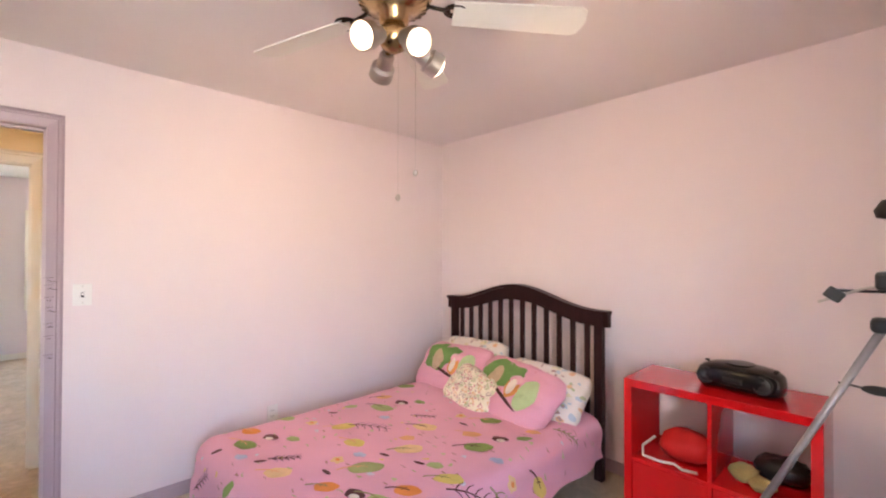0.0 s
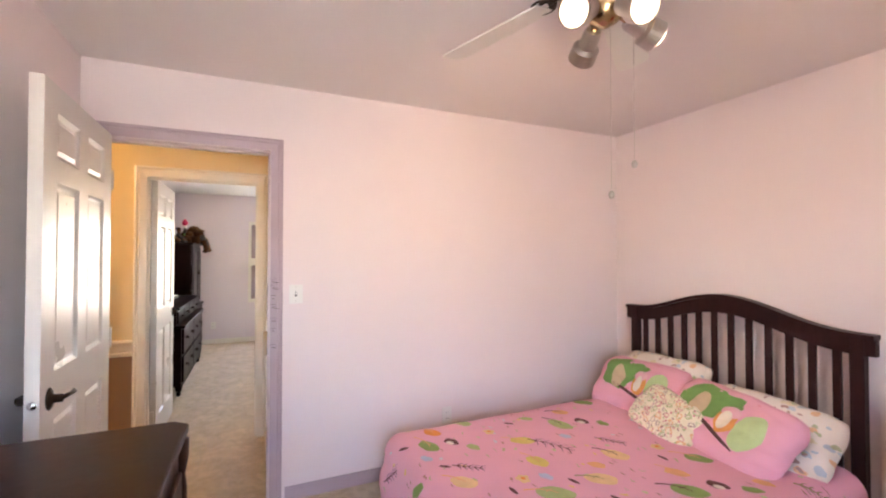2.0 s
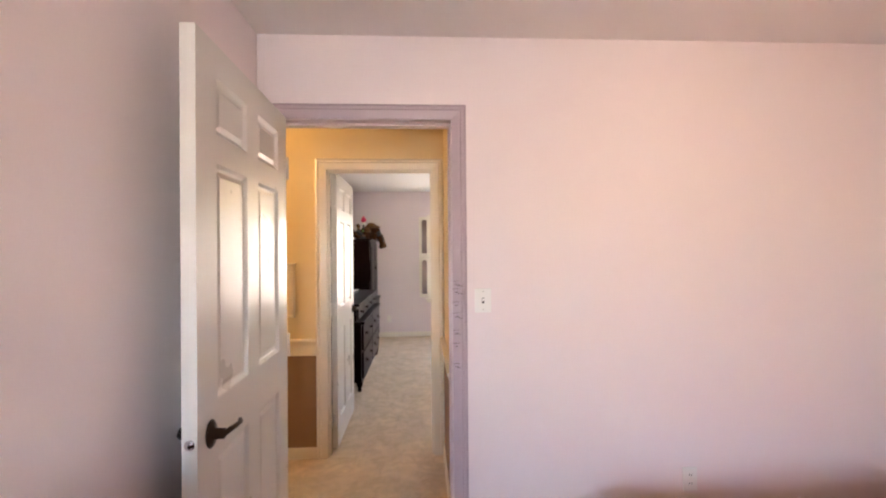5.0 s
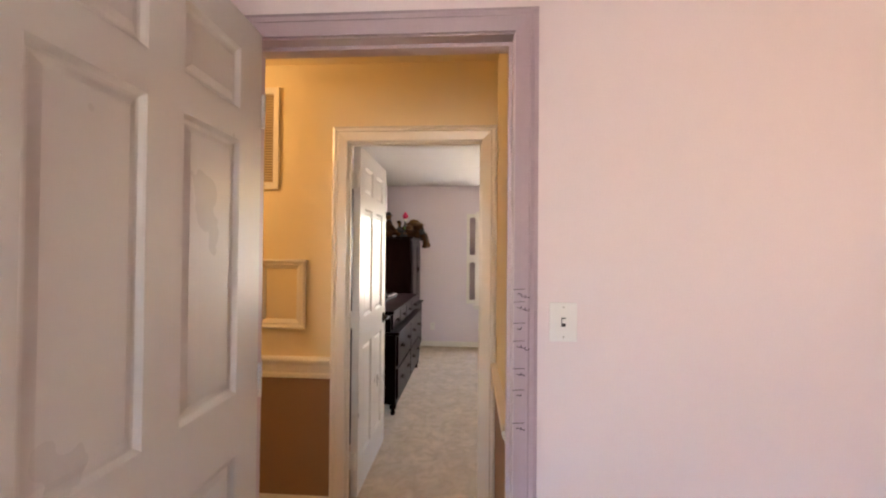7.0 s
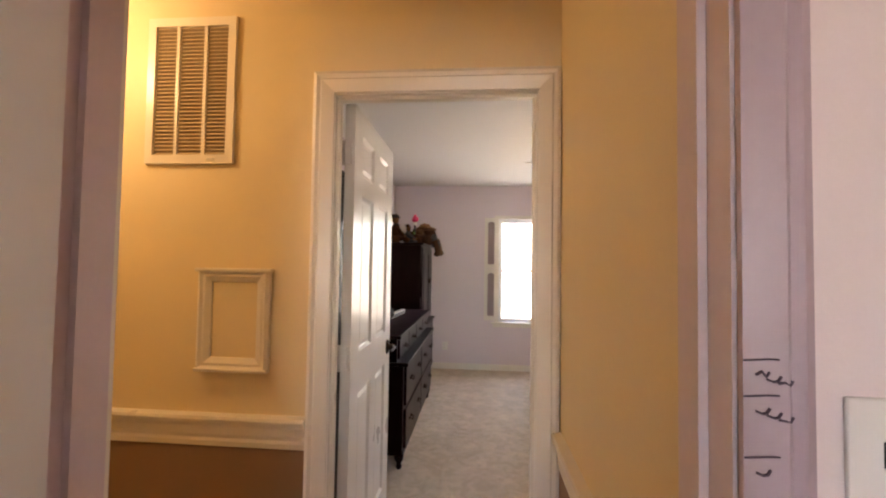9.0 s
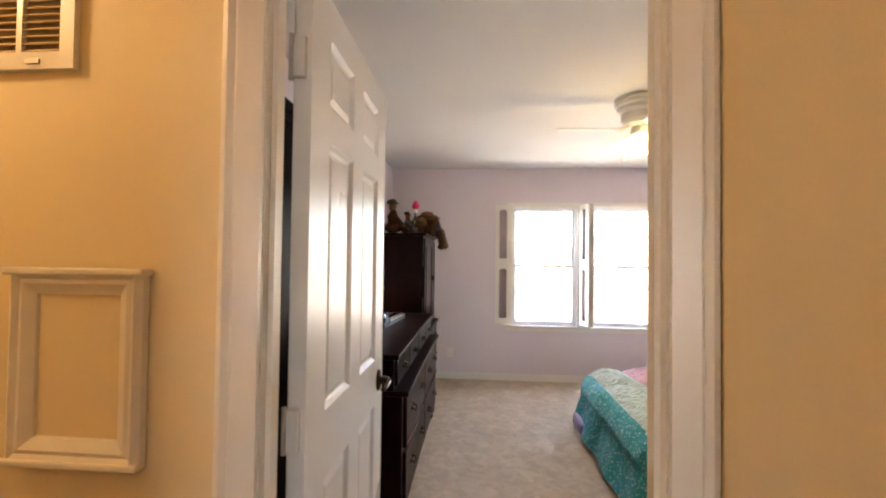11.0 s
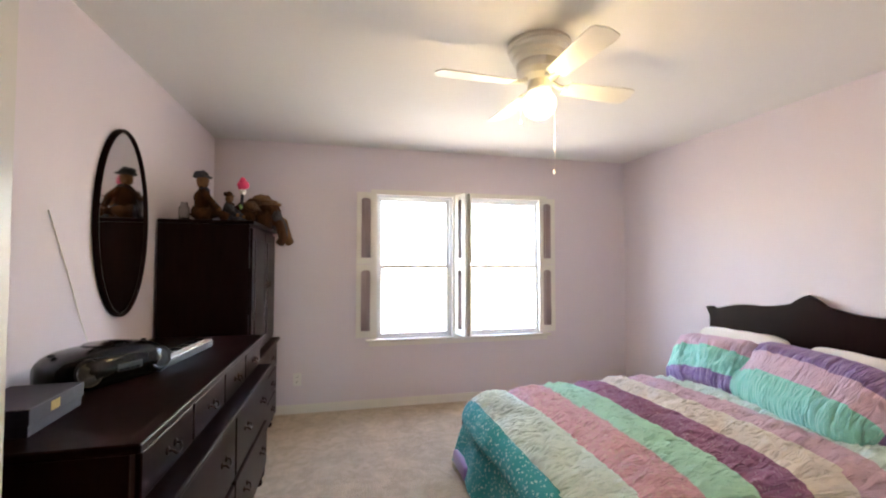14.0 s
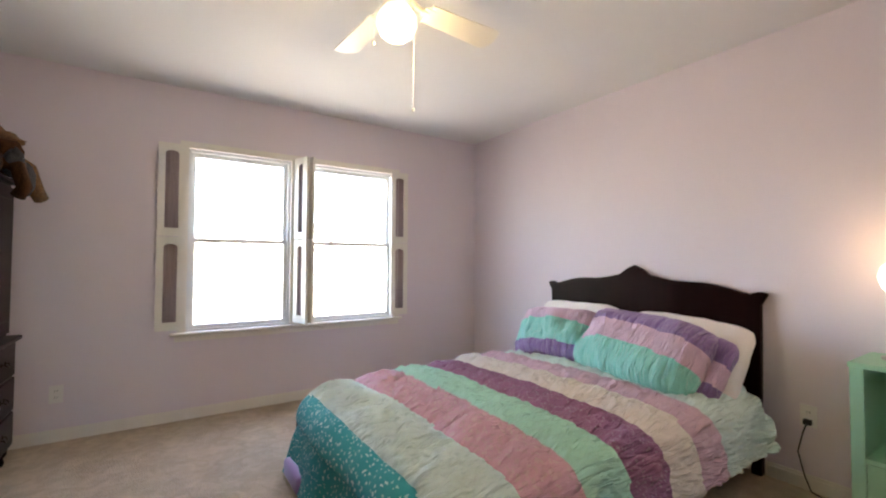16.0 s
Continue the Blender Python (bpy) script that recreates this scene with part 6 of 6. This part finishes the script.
def figure(at, h, lean, mats, label, hat):
    """A seated doll as one plain mesh: lap, legs, trunk, arms, collar, head, hat. Materials: clothes, face, hat."""
    bm = bmesh.new()
    blob((h * 0.22, h * 0.20, h * 0.15), (0, 0, h * 0.14), 0.4, 14, bm, 1)
    blob((h * 0.18, h * 0.15, h * 0.24), (lean * 0.4, 0, h * 0.42), 0.4, 14, bm, 2)
    for s in (-1, 1):
        tube([(lean * 0.5 + s * h * 0.12, 0, h * 0.56), (lean * 0.4 + s * h * 0.25, 0.03, h * 0.40), (s * h * 0.20, 0.08, h * 0.24)], h * 0.065, 10, bm)
        tube([(s * h * 0.10, 0.04, h * 0.12), (s * h * 0.14, h * 0.30, h * 0.16), (s * h * 0.16, h * 0.44, h * 0.08)], h * 0.07, 10, bm)
    k = len(bm.faces)
    blob((h * 0.115, h * 0.11, h * 0.14), (lean, 0, h * 0.76), 0.15, 14, bm, 5)
    for s in (-1, 1):
        blob((h * 0.05, h * 0.05, h * 0.05), (s * h * 0.20, 0.09, h * 0.23), 0.2, 8, bm, 6)
    j = len(bm.faces)
    blob((h * 0.14, h * 0.13, h * 0.08), (lean, -0.008, h * 0.89), 0.35, 12, bm, 6)
    blob((hat * h, hat * h * 0.9, h * 0.025), (lean, 0, h * 0.85), 0.3, 14, bm, 7)
    blob((h * 0.15, h * 0.10, h * 0.05), (lean * 0.8, 0.01, h * 0.60), 0.5, 12, bm, 8)
    bm.faces.ensure_lookup_table()
    for f in bm.faces[k:j]:
        f.material_index = 1
    for f in bm.faces[j:]:
        f.material_index = 2
    return solid("doll", bm, mats, label, "doll", smooth=True, at=at)


figure(pose(-6.76, -1.07, AZ, 0, 0, 20), 0.33, 0.0, [PLUSH, TAN_PLUSH, GREY_PLUSH], "seated brown motley cloth doll in a dark hat on the armoire", 0.19)
figure(pose(-6.95, -0.97, AZ, 0, 0, -10), 0.235, -0.03, [GREY_PLUSH, TAN_PLUSH, PLUSH], "small dark cloth doll on top of the armoire", 0.15)
fl = thing("artificial_rose", "pink cloth rose on a stem standing on the armoire", "flower", Matrix.Translation((-7.065, -0.905, AZ)))
part("stem", tube([(0.03, 0, 0.004), (0.0, 0, 0.14), (-0.025, 0.0, 0.27)], 0.011, 8), GREY_PLUSH, fl, "dark wrapped stem")
part("bloom", joined(*[blob((0.034 - 0.004 * k, 0.034 - 0.004 * k, 0.030), (-0.028 + 0.012 * math.cos(k * 2.1), 0.012 * math.sin(k * 2.1), 0.288 + 0.011 * k), 0.5, 12, seed=k) for k in range(4)]), PINK_PETAL, fl, "pink petals", smooth=True)
part("leaf", blob((0.035, 0.010, 0.018), (0.03, 0.0, 0.13), 0.2, 10), LEAF_GREEN, fl)
part("ribbon", blob((0.030, 0.022, 0.024), (-0.024, 0, 0.245), 0.5, 10, seed=9), SHEET, fl, "pale ribbon")
toy = bmesh.new()
blob((0.17, 0.085, 0.075), (0.02, 0, 0.074), 0.5, 18, toy, 2)
blob((0.10, 0.08, 0.075), (-0.12, 0.10, 0.095), 0.5, 16, toy, 5)
blob((0.06, 0.05, 0.05), (0.10, 0.12, 0.040), 0.5, 12, toy, 6)
tube([(-0.02, 0.10, 0.05), (0.0, 0.19, 0.03), (0.01, 0.215, -0.06), (0.03, 0.20, -0.10)], 0.030, 10, toy, 0.9)
nf = len(toy.faces)
tube([(-0.14, 0.13, 0.09), (-0.16, 0.19, 0.05), (-0.19, 0.215, -0.05), (-0.215, 0.23, -0.085)], 0.034, 10, toy, 0.85)
blob((0.15, 0.10, 0.020), (-0.09, 0.08, 0.168), 0.6, 16, toy, 8)
blob((0.07, 0.06, 0.040), (-0.09, 0.07, 0.185), 0.3, 12, toy, 9)
blob((0.05, 0.04, 0.03), (0.13, 0.05, 0.12), 0.4, 10, toy, 11)
ng = len(toy.faces)
blob((0.07, 0.035, 0.06), (-0.04, 0.17, 0.05), 0.5, 12, toy, 12)
blob((0.05, 0.03, 0.07), (-0.09, 0.20, -0.01), 0.5, 12, toy, 13)
toy.faces.ensure_lookup_table()
for f in toy.faces[nf:ng]:
    f.material_index = 1
for f in toy.faces[ng:]:
    f.material_index = 2
solid("stuffed_toy", toy, [PLUSH, TAN_PLUSH, GREY_PLUSH], "floppy brown stuffed toy in a straw hat on the armoire", "stuffed toy", smooth=True, at=Matrix.Translation((-7.265, -0.91, AZ)) @ Matrix.Scale(1.22, 4))
solid("glass_jar", lathe([(0, 0), (0.028, 0), (0.032, 0.01), (0.032, 0.075), (0.02, 0.09), (0.02, 0.11), (0.017, 0.11), (0.017, 0.09), (0.028, 0.073), (0.028, 0.013), (0, 0.008)], 18), JAR_GLASS, "small clear glass jar on top of the armoire", "jar", at=Matrix.Translation((-6.72, -1.16, AZ)))

# oval mirror
ov = thing("wall_mirror", "oval mirror in a thin dark wooden rim on the lavender wall", "mirror", Matrix.Translation((-6.265, -1.30, 1.551)))
A, B = 0.255, 0.478
bm = bmesh.new()
rings = []
for a, y in ((1.0, 0.002), (1.0, 0.022), (0.975, 0.028), (0.945, 0.024), (0.94, 0.016)):
    rings.append([bm.verts.new(((A - (1 - a) * 0.33) * math.cos(2 * math.pi * k / 72), y, (B - (1 - a) * 0.33) * math.sin(2 * math.pi * k / 72))) for k in range(72)])
for p, q in zip(rings, rings[1:]):
    for k in range(72):
        bm.faces.new((p[k], p[(k + 1) % 72], q[(k + 1) % 72], q[k]))
bmesh.ops.recalc_face_normals(bm, faces=bm.faces[:])
part("rim", bm, DARK_WOOD, ov, smooth=True)
part("mirror_glass", prism([((A - 0.016) * math.cos(2 * math.pi * k / 72), (B - 0.016) * math.sin(2 * math.pi * k / 72)) for k in range(72)], 0.008, "y"), MIRROR, ov, "plain mirror glass", at=Matrix.Translation((0, 0.008, 0)))

# keyboard, card box, cord on the dresser
kb = thing("toy_keyboard", "small black electronic keyboard with white keys on the dresser", "keyboard", pose(-6.03, -0.975, 0.902, 0, 0, -5))
part("body", block(-0.27, 0.27, -0.09, 0.09, 0, 0.035, 0.006), BLACK_MATT, kb)
for k in range(22):
    part("white_key", block(-0.255 + k * 0.0233, -0.255 + k * 0.0233 + 0.0222, 0.010, 0.088, 0.030, 0.040, 0.001), WHITE_PLASTIC, kb)
for k in range(21):
    if k % 7 not in (2, 6):
        part("black_key", block(-0.255 + k * 0.0233 + 0.017, -0.255 + k * 0.0233 + 0.029, 0.008, 0.055, 0.040, 0.046, 0.001), BLACK_PLASTIC, kb)
bxx = thing("card_box", "flat dark blue printed card box on the dresser", "box", pose(-5.22, -1.06, 0.902, 0, 0, 4) @ Matrix.Scale(0.85, 4))
part("lid", block(-0.16, 0.16, -0.11, 0.11, 0.035, 0.085, 0.003), BLUE_CARD, bxx)
part("tray", block(-0.155, 0.155, -0.105, 0.105, 0, 0.040, 0.003), BLUE_CARD, bxx)
part("label", block(0.00, 0.05, 0.1105, 0.1112, 0.045, 0.075), STRAW, bxx, "small yellow label")
cw = thing("hanging_cord", "thin pale cord hanging down the lavender wall", "cord")
part("wire", tube([(-5.72, -1.295, 1.55), (-5.83, -1.292, 1.33), (-5.94, -1.290, 1.09), (-6.0, -1.282, 0.96), (-6.01, -1.27, 0.906)], 0.003, 6), SHEET, cw)
